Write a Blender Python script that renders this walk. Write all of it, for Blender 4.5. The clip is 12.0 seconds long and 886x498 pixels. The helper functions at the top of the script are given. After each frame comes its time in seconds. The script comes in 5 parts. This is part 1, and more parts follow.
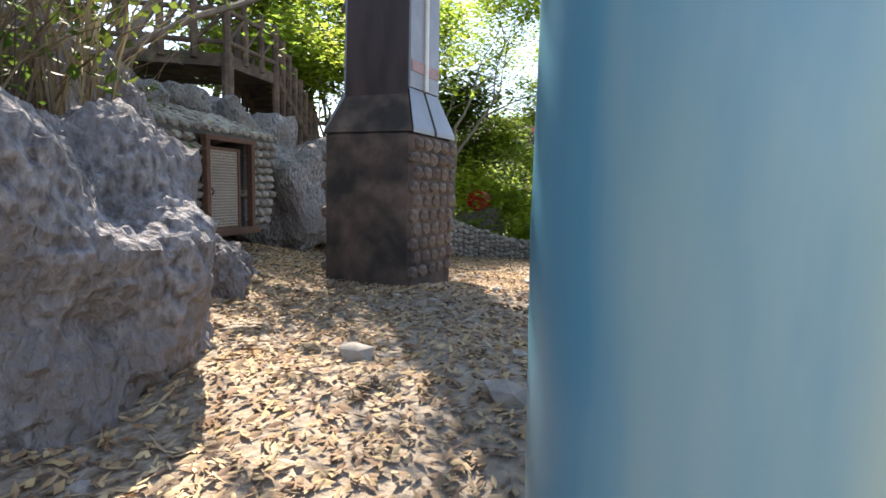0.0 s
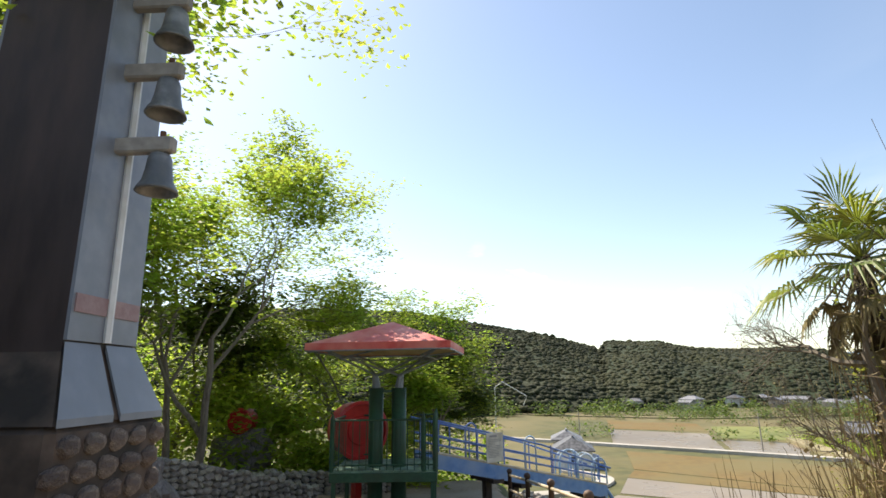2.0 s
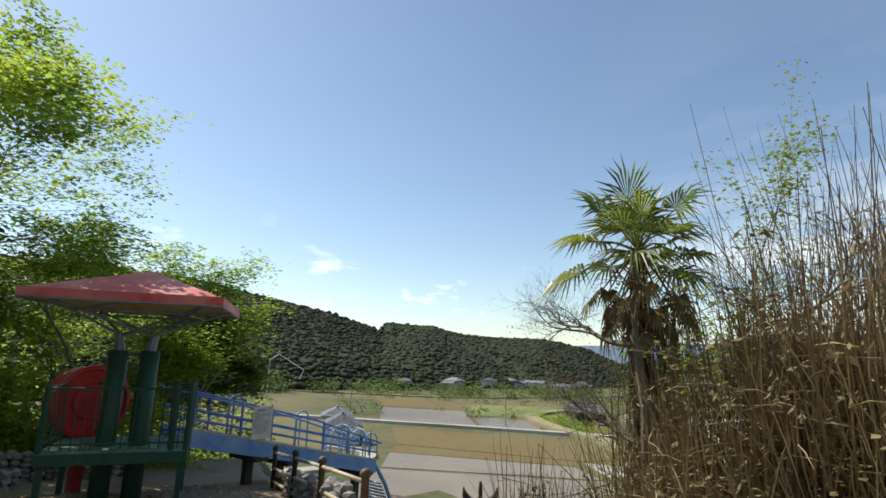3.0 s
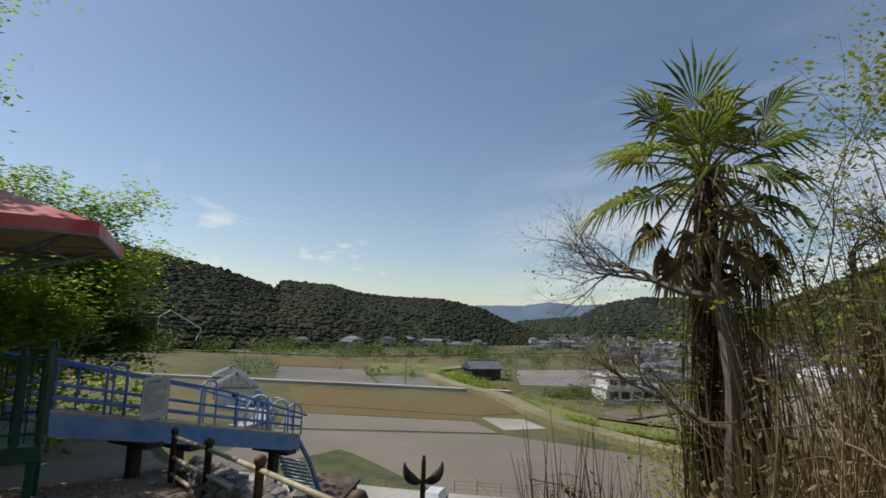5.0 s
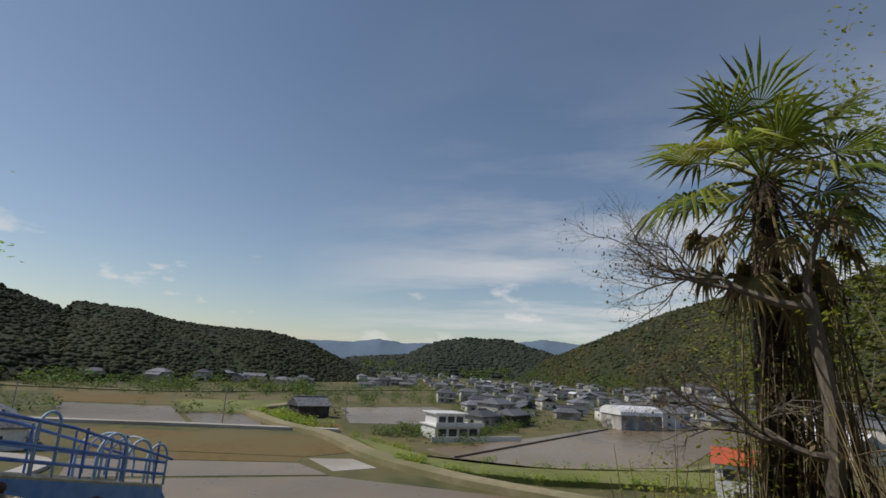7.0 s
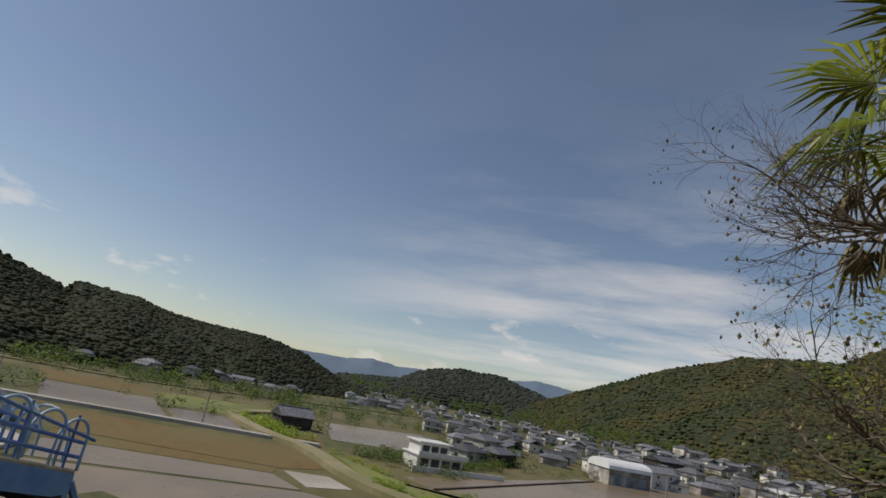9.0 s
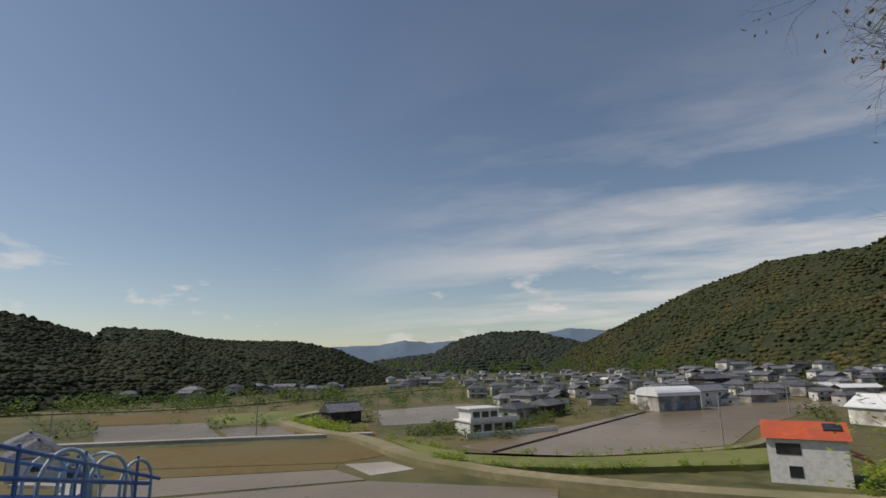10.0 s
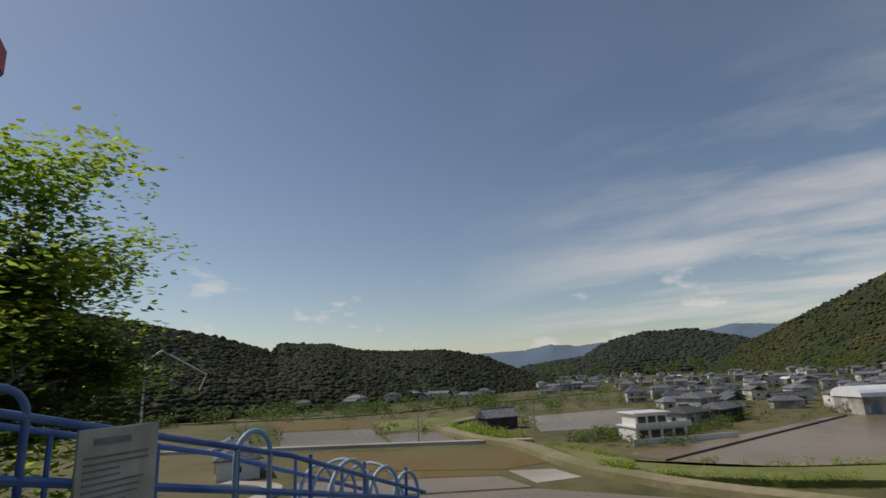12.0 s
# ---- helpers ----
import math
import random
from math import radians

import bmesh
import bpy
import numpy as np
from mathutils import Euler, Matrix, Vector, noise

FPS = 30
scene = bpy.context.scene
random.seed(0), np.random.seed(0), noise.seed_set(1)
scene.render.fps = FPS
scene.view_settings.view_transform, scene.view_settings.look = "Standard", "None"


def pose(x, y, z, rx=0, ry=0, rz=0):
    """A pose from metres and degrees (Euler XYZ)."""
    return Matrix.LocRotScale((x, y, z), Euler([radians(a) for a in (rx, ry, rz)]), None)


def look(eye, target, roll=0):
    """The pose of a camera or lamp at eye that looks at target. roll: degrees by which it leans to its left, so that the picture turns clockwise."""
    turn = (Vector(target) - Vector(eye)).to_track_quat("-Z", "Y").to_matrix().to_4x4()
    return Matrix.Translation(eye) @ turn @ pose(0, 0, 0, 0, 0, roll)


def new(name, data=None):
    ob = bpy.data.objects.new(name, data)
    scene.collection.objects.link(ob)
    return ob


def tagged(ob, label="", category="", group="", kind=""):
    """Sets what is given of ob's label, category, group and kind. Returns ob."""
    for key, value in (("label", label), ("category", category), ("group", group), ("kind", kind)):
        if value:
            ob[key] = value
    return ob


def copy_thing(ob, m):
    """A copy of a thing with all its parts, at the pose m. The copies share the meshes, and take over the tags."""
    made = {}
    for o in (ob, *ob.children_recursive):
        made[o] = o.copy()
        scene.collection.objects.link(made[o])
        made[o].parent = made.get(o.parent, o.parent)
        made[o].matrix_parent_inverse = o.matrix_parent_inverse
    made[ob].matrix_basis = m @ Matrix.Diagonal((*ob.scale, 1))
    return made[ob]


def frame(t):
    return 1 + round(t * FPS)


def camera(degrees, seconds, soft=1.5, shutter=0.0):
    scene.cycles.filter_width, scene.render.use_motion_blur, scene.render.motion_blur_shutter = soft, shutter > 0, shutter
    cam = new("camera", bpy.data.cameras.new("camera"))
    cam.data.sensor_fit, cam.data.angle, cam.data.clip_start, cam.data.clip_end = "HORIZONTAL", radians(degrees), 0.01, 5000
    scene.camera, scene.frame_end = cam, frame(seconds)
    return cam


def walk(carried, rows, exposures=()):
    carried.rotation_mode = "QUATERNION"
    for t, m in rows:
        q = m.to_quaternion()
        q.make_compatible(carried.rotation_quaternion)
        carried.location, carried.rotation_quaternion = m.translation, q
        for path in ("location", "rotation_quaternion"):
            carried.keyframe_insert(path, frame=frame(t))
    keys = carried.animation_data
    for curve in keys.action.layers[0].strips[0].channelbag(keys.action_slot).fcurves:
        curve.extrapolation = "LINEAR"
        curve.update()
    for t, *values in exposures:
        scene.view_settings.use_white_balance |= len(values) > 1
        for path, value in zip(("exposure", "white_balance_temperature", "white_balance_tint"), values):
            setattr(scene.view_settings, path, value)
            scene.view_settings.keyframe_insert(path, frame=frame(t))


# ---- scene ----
cam = camera(79, 12.0, soft=1.6)
PATH = [
    (0, (0.461, -4.392, 0.869), (0.135, 0.565, 0.302), 1.56),
    (0.5, (0.282, -3.770, 1.054), (-0.148, 1.211, 1.120), -2.94),
    (1, (0.217, -3.502, 1.223), (-0.157, 1.451, 1.796), -4.26),
    (1.5, (0.302, -3.037, 1.393), (0.918, 1.892, 1.967), -3.65),
    (2, (0.727, -2.631, 1.559), (2.300, 1.965, 2.746), -0.77),
    (2.5, (0.924, -2.225, 1.494), (3.557, 1.843, 2.727), 2.65),
    (4.5, (1.769, -0.065, 1.370), (5.618, 3.077, 1.929), 0.02),
    (5, (1.919, 0.564, 1.367), (5.822, 3.615, 2.044), 2.01),
    (5.5, (1.939, 1.082, 1.366), (5.986, 3.817, 2.433), 3.14),
    (6, (1.772, 1.790, 1.315), (6.060, 4.102, 2.440), 3.44),
    (6.5, (1.931, 2.365, 1.185), (6.378, 4.344, 2.329), 2.63),
    (8.5, (3.274, 3.374, 0.769), (8.053, 4.512, 1.704), 8.01),
    (9, (3.852, 3.483, 0.693), (8.335, 5.266, 2.004), 11.16),
    (9.5, (4.053, 3.834, 0.632), (8.529, 5.788, 1.702), 2.39),
    (10, (4.310, 4.027, 0.631), (8.829, 5.891, 1.679), -1.05),
    (10.5, (4.509, 4.304, 0.646), (9.035, 6.080, 1.812), 0.95),
    (11, (4.608, 4.737, 0.649), (9.160, 6.466, 1.784), 1.36),
    (11.5, (4.638, 5.316, 0.625), (8.968, 7.492, 1.856), -0.88),
    (12, (4.630, 5.959, 0.566), (8.506, 8.906, 1.702), -2.70),
]
EXPOSURES = [(0, 1.45, 7000, 14), (0.5, 1.5, 7700, 13), (1.0, 1.3, 7900, 14), (1.5, 1.0, 8000, 14), (2.0, 0.72, 7300, 11), (2.5, 0.38, 6750, 6), (4.5, -0.4, 6600, 9), (6.5, -0.76, 6600, 11), (8.5, -0.8, 6900, 13), (12, -0.9, 6900, 12)]
walk(cam, [(t, look(eye, target, roll)) for t, eye, target, roll in PATH], EXPOSURES)

# ---- light ----
SUN_AZ, SUN_EL = radians(-21), radians(50)
to_sun = Vector((math.sin(SUN_AZ) * math.cos(SUN_EL), math.cos(SUN_AZ) * math.cos(SUN_EL), math.sin(SUN_EL)))
sun = new("sun", bpy.data.lights.new("sun", "SUN"))
sun.data.energy, sun.data.angle, sun.data.color = 5.0, radians(0.53), (1.0, 0.95, 0.86)
sun.matrix_world = look(to_sun * 50, (0, 0, 0))

world = bpy.data.worlds.new("sky_world")
scene.world = world
world.use_nodes = True
wn, wl = world.node_tree.nodes, world.node_tree.links
wn.clear()
w_out, w_bg = wn.new("ShaderNodeOutputWorld"), wn.new("ShaderNodeBackground")
w_sky = wn.new("ShaderNodeTexSky")
w_sky.sky_type, w_sky.sun_disc = "NISHITA", False
w_sky.sun_elevation, w_sky.sun_rotation = SUN_EL, SUN_AZ
w_sky.altitude, w_sky.air_density, w_sky.dust_density, w_sky.ozone_density = 100, 1.0, 0.5, 0.8
# thin cloud bands: noise on a flat layer far overhead
w_co = wn.new("ShaderNodeTexCoord")
w_sep = wn.new("ShaderNodeSeparateXYZ")
wl.new(w_co.outputs["Generated"], w_sep.inputs[0])


def wmath(op, a, b=None, c=None):
    n = wn.new("ShaderNodeMath")
    n.operation = op
    for i, v in enumerate((a, b, c)):
        if v is None:
            continue
        if isinstance(v, (int, float)):
            n.inputs[i].default_value = v
        else:
            wl.new(v, n.inputs[i])
    return n.outputs[0]


w_h = wmath("ADD", wmath("MAXIMUM", w_sep.outputs[2], 0.0), 0.07)
w_cmb = wn.new("ShaderNodeCombineXYZ")
wl.new(wmath("DIVIDE", w_sep.outputs[0], w_h), w_cmb.inputs[0])
wl.new(wmath("DIVIDE", w_sep.outputs[1], w_h), w_cmb.inputs[1])
w_map = wn.new("ShaderNodeMapping")
w_map.inputs["Rotation"].default_value = (0, 0, radians(24))
w_map.inputs["Scale"].default_value = (0.6, 0.3, 1)
w_map.inputs["Location"].default_value = (0.7, 0.25, 0)
wl.new(w_cmb.outputs[0], w_map.inputs[0])
w_n1 = wn.new("ShaderNodeTexNoise")
w_n1.inputs["Scale"].default_value, w_n1.inputs["Detail"].default_value, w_n1.inputs["Roughness"].default_value = 0.9, 7, 0.6
wl.new(w_map.outputs[0], w_n1.inputs["Vector"])
w_r1 = wn.new("ShaderNodeMapRange")
w_r1.inputs["From Min"].default_value, w_r1.inputs["From Max"].default_value = 0.43, 0.61
wl.new(w_n1.outputs["Fac"], w_r1.inputs["Value"])
# more cloud towards the south-east, as on the day
w_az = wmath("ADD", wmath("MULTIPLY", w_sep.outputs[0], 0.85), wmath("MULTIPLY", w_sep.outputs[1], -0.5))
w_band = wn.new("ShaderNodeMapRange")
w_band.inputs["From Min"].default_value, w_band.inputs["From Max"].default_value = 0.38, 0.92
w_band.inputs["To Min"].default_value, w_band.inputs["To Max"].default_value = 0.0, 1.0
wl.new(w_az, w_band.inputs["Value"])
w_low = wn.new("ShaderNodeMapRange")
w_low.inputs["From Min"].default_value, w_low.inputs["From Max"].default_value = 0.5, 0.2
wl.new(w_sep.outputs[2], w_low.inputs["Value"])
w_cl = wmath("MULTIPLY", wmath("MULTIPLY", w_r1.outputs[0], w_band.outputs[0]), wmath("ADD", wmath("MULTIPLY", w_low.outputs[0], 0.85), 0.1))
# small heaped clouds low over the hills
w_puff = wn.new("ShaderNodeMapping")
w_puff.inputs["Scale"].default_value = (7, 7, 17)
wl.new(w_co.outputs["Generated"], w_puff.inputs[0])
w_n2 = wn.new("ShaderNodeTexNoise")
w_n2.inputs["Scale"].default_value, w_n2.inputs["Detail"].default_value, w_n2.inputs["Roughness"].default_value = 1.0, 6, 0.55
wl.new(w_puff.outputs[0], w_n2.inputs["Vector"])
w_r2 = wn.new("ShaderNodeMapRange")
w_r2.inputs["From Min"].default_value, w_r2.inputs["From Max"].default_value = 0.59, 0.68
wl.new(w_n2.outputs["Fac"], w_r2.inputs["Value"])
w_r3 = wn.new("ShaderNodeMapRange")
w_r3.inputs["From Min"].default_value, w_r3.inputs["From Max"].default_value = 0.26, 0.12
wl.new(w_sep.outputs[2], w_r3.inputs["Value"])
w_cl = wmath("MAXIMUM", w_cl, wmath("MULTIPLY", wmath("MULTIPLY", w_r2.outputs[0], w_r3.outputs[0]), 0.75))
w_mix = wn.new("ShaderNodeMix")
w_mix.data_type = "RGBA"
wl.new(w_cl, w_mix.inputs["Factor"])
wl.new(w_sky.outputs[0], w_mix.inputs["A"])
w_mix.inputs["B"].default_value = (8.2, 8.1, 8.0, 1)
wl.new(w_mix.outputs["Result"], w_bg.inputs[0])
w_bg.inputs[1].default_value = 0.15
wl.new(w_bg.outputs[0], w_out.inputs[0])


# ---- materials ----
def mat(name, c1, c2, scale=5.0, rough=0.8, bump=0.3, metal=0.0, detail=6.0, c3=None, big=0.6, vary=0.0, island=0.0, stretch=(1, 1, 1), trans=0.0, dist=0.02, spec=0.4, edge=(0.35, 0.65)):
    m = bpy.data.materials.new(name)
    m.use_nodes = True
    n, l = m.node_tree.nodes, m.node_tree.links
    p = n["Principled BSDF"]
    co = n.new("ShaderNodeTexCoord")
    mp = n.new("ShaderNodeMapping")
    mp.inputs["Scale"].default_value = stretch
    l.new(co.outputs["Object"], mp.inputs[0])
    fine, coarse = n.new("ShaderNodeTexNoise"), n.new("ShaderNodeTexNoise")
    for t, s in ((fine, scale), (coarse, big)):
        t.inputs["Scale"].default_value, t.inputs["Detail"].default_value = s, detail
        l.new(mp.outputs[0], t.inputs["Vector"])
    rf = n.new("ShaderNodeMapRange")
    rf.inputs["From Min"].default_value, rf.inputs["From Max"].default_value = edge
    l.new(fine.outputs["Fac"], rf.inputs["Value"])
    mx = n.new("ShaderNodeMix")
    mx.data_type = "RGBA"
    l.new(rf.outputs[0], mx.inputs["Factor"])
    mx.inputs["A"].default_value, mx.inputs["B"].default_value = (*c1, 1), (*c2, 1)
    last = mx.outputs["Result"]
    rc = n.new("ShaderNodeMapRange")
    rc.inputs["From Min"].default_value, rc.inputs["From Max"].default_value = 0.42, 0.62
    l.new(coarse.outputs["Fac"], rc.inputs["Value"])
    m2 = n.new("ShaderNodeMix")
    m2.data_type = "RGBA"
    m2.inputs["B"].default_value = (*(c3 or tuple(0.7 * v for v in c1)), 1)
    l.new(rc.outputs[0], m2.inputs["Factor"])
    l.new(last, m2.inputs["A"])
    last = m2.outputs["Result"]
    if vary or island:
        hs = n.new("ShaderNodeHueSaturation")
        src = n.new("ShaderNodeObjectInfo").outputs["Random"] if vary else n.new("ShaderNodeNewGeometry").outputs["Random Per Island"]
        rr = n.new("ShaderNodeMapRange")
        rr.inputs["To Min"].default_value, rr.inputs["To Max"].default_value = 1 - (vary or island), 1 + (vary or island)
        l.new(src, rr.inputs["Value"])
        l.new(rr.outputs[0], hs.inputs["Value"])
        rh = n.new("ShaderNodeMapRange")
        rh.inputs["To Min"].default_value, rh.inputs["To Max"].default_value = 0.5 - 0.04 * (vary or island), 0.5 + 0.04 * (vary or island)
        l.new(src, rh.inputs["Value"])
        l.new(rh.outputs[0], hs.inputs["Hue"])
        l.new(last, hs.inputs["Color"])
        last = hs.outputs[0]
    l.new(last, p.inputs["Base Color"])
    p.inputs["Metallic"].default_value = metal
    p.inputs["Specular IOR Level"].default_value = spec
    rg = n.new("ShaderNodeMapRange")
    rg.inputs["To Min"].default_value, rg.inputs["To Max"].default_value = max(0.02, rough - 0.12), min(1, rough + 0.12)
    l.new(fine.outputs["Fac"], rg.inputs["Value"])
    l.new(rg.outputs[0], p.inputs["Roughness"])
    if bump:
        bp = n.new("ShaderNodeBump")
        bp.inputs["Strength"].default_value, bp.inputs["Distance"].default_value = bump, dist
        l.new(fine.outputs["Fac"], bp.inputs["Height"])
        l.new(bp.outputs[0], p.inputs["Normal"])
    if trans:
        tr, ms, out = n.new("ShaderNodeBsdfTranslucent"), n.new("ShaderNodeMixShader"), n["Material Output"]
        l.new(last, tr.inputs["Color"])
        ms.inputs[0].default_value = trans
        l.new(p.outputs[0], ms.inputs[1])
        l.new(tr.outputs[0], ms.inputs[2])
        l.new(ms.outputs[0], out.inputs["Surface"])
    return m


M = {}
M["ground"] = mat("leaf_litter_gravel", (0.17, 0.115, 0.07), (0.4, 0.325, 0.245), 22, 0.95, 1.0, c3=(0.33, 0.275, 0.215), big=0.35, dist=0.03)
M["grass"] = mat("valley_grass", (0.05, 0.06, 0.017), (0.12, 0.115, 0.042), 0.25, 0.95, 0.6, c3=(0.15, 0.125, 0.052), big=0.02, dist=0.3)
M["rock"] = mat("limestone", (0.1, 0.092, 0.095), (0.36, 0.34, 0.345), 26, 0.9, 1.0, c3=(0.2, 0.18, 0.175), big=2.4, dist=0.06, detail=12, stretch=(1, 1, 0.6))
M["rubble"] = mat("rubble_stone", (0.2, 0.19, 0.18), (0.42, 0.39, 0.35), 14, 0.9, 0.7, c3=(0.3, 0.26, 0.22), big=3, vary=0.3)
M["rubble_i"] = mat("rubble_stone_joined", (0.2, 0.19, 0.18), (0.42, 0.39, 0.35), 14, 0.9, 0.7, c3=(0.3, 0.26, 0.22), big=3, island=0.3)
M["mortar"] = mat("dark_mortar", (0.09, 0.085, 0.08), (0.16, 0.15, 0.14), 20, 0.95, 0.5)
M["basecon"] = mat("stained_brown_concrete", (0.075, 0.053, 0.043), (0.15, 0.112, 0.09), 5, 0.85, 0.6, c3=(0.035, 0.03, 0.027), big=2.2)
M["blockcon"] = mat("rough_brown_block", (0.11, 0.085, 0.07), (0.25, 0.2, 0.165), 12, 0.9, 0.8, c3=(0.11, 0.085, 0.075), big=3, vary=0.2)
M["darkpanel"] = mat("dark_brown_panel", (0.035, 0.026, 0.026), (0.07, 0.05, 0.047), 6, 0.5, 0.25, c3=(0.05, 0.04, 0.04), big=1.5, stretch=(1, 1, 0.25))
M["graypaint"] = mat("grey_blue_painted_steel", (0.2, 0.225, 0.27), (0.26, 0.285, 0.33), 8, 0.4, 0.1, c3=(0.18, 0.2, 0.23), big=1.5)
M["whitepaint"] = mat("white_paint", (0.78, 0.78, 0.76), (0.68, 0.68, 0.66), 10, 0.5, 0.1, c3=(0.62, 0.61, 0.58), big=2)
M["rustband"] = mat("faded_red_band", (0.32, 0.2, 0.2), (0.42, 0.3, 0.29), 20, 0.6, 0.2)
M["bell"] = mat("bronze_bell_patina", (0.2, 0.2, 0.2), (0.32, 0.32, 0.31), 18, 0.5, 0.2, metal=0.5, c3=(0.15, 0.155, 0.155), big=5)
M["armwood"] = mat("weathered_arm", (0.3, 0.28, 0.25), (0.42, 0.39, 0.35), 14, 0.8, 0.3)
M["teal"] = mat("glossy_light_blue_paint", (0.085, 0.29, 0.43), (0.13, 0.36, 0.48), 3, 0.35, 0.06, c3=(0.38, 0.5, 0.46), big=1.6, stretch=(1, 1, 0.2), spec=0.5)
M["crack"] = mat("dark_crack", (0.03, 0.035, 0.04), (0.06, 0.07, 0.08), 30, 0.9, 0.0)
M["plank"] = mat("bleached_plank", (0.52, 0.5, 0.47), (0.66, 0.64, 0.6), 30, 0.8, 0.5, c3=(0.45, 0.42, 0.38), big=4, vary=0.08, stretch=(1, 0.12, 1))
M["darkwood"] = mat("dark_stained_timber", (0.04, 0.03, 0.027), (0.085, 0.065, 0.05), 12, 0.8, 0.4, c3=(0.055, 0.043, 0.037), big=3)
M["logwood"] = mat("old_log_timber", (0.1, 0.07, 0.055), (0.2, 0.145, 0.11), 10, 0.85, 0.5, c3=(0.075, 0.055, 0.045), big=2)
M["green"] = mat("dark_green_paint", (0.018, 0.075, 0.045), (0.035, 0.11, 0.065), 12, 0.5, 0.15, c3=(0.03, 0.07, 0.045), big=3)
M["greenfloor"] = mat("green_floor_boards", (0.15, 0.28, 0.2), (0.24, 0.36, 0.28), 10, 0.7, 0.3, c3=(0.12, 0.2, 0.15), big=3)
M["redroof"] = mat("faded_red_canopy", (0.52, 0.05, 0.05), (0.62, 0.13, 0.11), 5, 0.55, 0.2, c3=(0.66, 0.24, 0.2), big=1.1)
M["cream"] = mat("cream_underside", (0.55, 0.42, 0.2), (0.65, 0.52, 0.28), 6, 0.8, 0.2)
M["steel"] = mat("grey_blue_tube", (0.2, 0.25, 0.3), (0.3, 0.35, 0.4), 14, 0.5, 0.1, metal=0.3)
M["red"] = mat("red_plastic", (0.52, 0.022, 0.025), (0.6, 0.04, 0.035), 6, 0.4, 0.1, c3=(0.42, 0.03, 0.03), big=2)
M["blue"] = mat("slide_blue_paint", (0.05, 0.13, 0.42), (0.085, 0.19, 0.5), 8, 0.45, 0.15, c3=(0.16, 0.25, 0.5), big=1.6)
M["blueside"] = mat("slide_side_blue", (0.1, 0.24, 0.52), (0.17, 0.32, 0.6), 6, 0.5, 0.2, c3=(0.25, 0.36, 0.55), big=1.2)
M["paleblue"] = mat("pale_blue_paint", (0.3, 0.48, 0.68), (0.42, 0.58, 0.75), 8, 0.5, 0.15, c3=(0.5, 0.58, 0.66), big=2)
M["creamrail"] = mat("cream_handrail", (0.5, 0.42, 0.29), (0.6, 0.52, 0.38), 12, 0.5, 0.15, c3=(0.4, 0.32, 0.2), big=4)
M["postbrown"] = mat("brown_post", (0.1, 0.06, 0.04), (0.17, 0.11, 0.075), 14, 0.6, 0.3)
M["signpaper"] = mat("weathered_sign_board", (0.6, 0.58, 0.52), (0.7, 0.68, 0.62), 12, 0.6, 0.1, c3=(0.5, 0.47, 0.42), big=4)
M["ink"] = mat("faded_ink", (0.25, 0.25, 0.26), (0.35, 0.35, 0.36), 20, 0.8, 0.0)
M["bark"] = mat("bark", (0.12, 0.1, 0.08), (0.26, 0.22, 0.18), 14, 0.95, 0.8, c3=(0.17, 0.15, 0.12), big=2, stretch=(1, 1, 0.35))
M["palmbark"] = mat("palm_fibre", (0.045, 0.03, 0.022), (0.13, 0.09, 0.065), 25, 0.95, 1.0, c3=(0.06, 0.045, 0.035), big=4, dist=0.04)
M["leaf"] = mat("fresh_leaf", (0.34, 0.44, 0.05), (0.5, 0.56, 0.1), 2, 0.5, 0, island=0.4, trans=0.7, c3=(0.26, 0.38, 0.05), big=0.5)
M["leafdark"] = mat("deep_leaf", (0.11, 0.17, 0.025), (0.2, 0.25, 0.05), 2, 0.5, 0, island=0.4, trans=0.5, c3=(0.07, 0.12, 0.02), big=0.5)
M["leafyellow"] = mat("young_yellow_leaf", (0.28, 0.32, 0.04), (0.36, 0.36, 0.07), 2, 0.55, 0, island=0.3, trans=0.45, c3=(0.22, 0.27, 0.04), big=0.5)
M["frond"] = mat("palm_frond", (0.22, 0.26, 0.03), (0.38, 0.38, 0.06), 3, 0.4, 0, island=0.5, trans=0.4, c3=(0.12, 0.16, 0.03), big=1)
M["deadfrond"] = mat("dry_frond", (0.22, 0.17, 0.08), (0.36, 0.3, 0.17), 5, 0.8, 0, island=0.3, trans=0.2)
M["straw"] = mat("dry_stem", (0.28, 0.2, 0.1), (0.46, 0.36, 0.21), 6, 0.85, 0, island=0.4, c3=(0.13, 0.095, 0.06), big=0.7, trans=0.1)
M["litter"] = mat("dry_fallen_leaf", (0.3, 0.18, 0.09), (0.52, 0.37, 0.22), 3, 0.85, 0, island=0.45, c3=(0.24, 0.17, 0.11), big=0.8)
M["hillwood"] = mat("wooded_hill", (0.016, 0.022, 0.008), (0.03, 0.037, 0.013), 0.04, 0.95, 1.0, c3=(0.022, 0.04, 0.01), big=0.006, dist=6, detail=8)
M["hillfresh"] = mat("fresh_wooded_hill", (0.014, 0.022, 0.007), (0.036, 0.046, 0.013), 0.05, 0.95, 1.0, c3=(0.032, 0.036, 0.012), big=0.008, dist=6, detail=8)
# Middle hill: thin haze is mixed into the green as extra blue.
M["hillmid"] = mat("haze_tinted_hill", (0.016, 0.025, 0.018), (0.046, 0.052, 0.032), 0.02, 0.95, 0.8, c3=(0.028, 0.036, 0.022), big=0.004, dist=6)
# Blue of the air in between is put into this base colour.
M["hillfar"] = mat("haze_blue_far_ridge", (0.11, 0.16, 0.22), (0.13, 0.18, 0.24), 0.004, 1.0, 0.0, c3=(0.12, 0.17, 0.23), big=0.001)
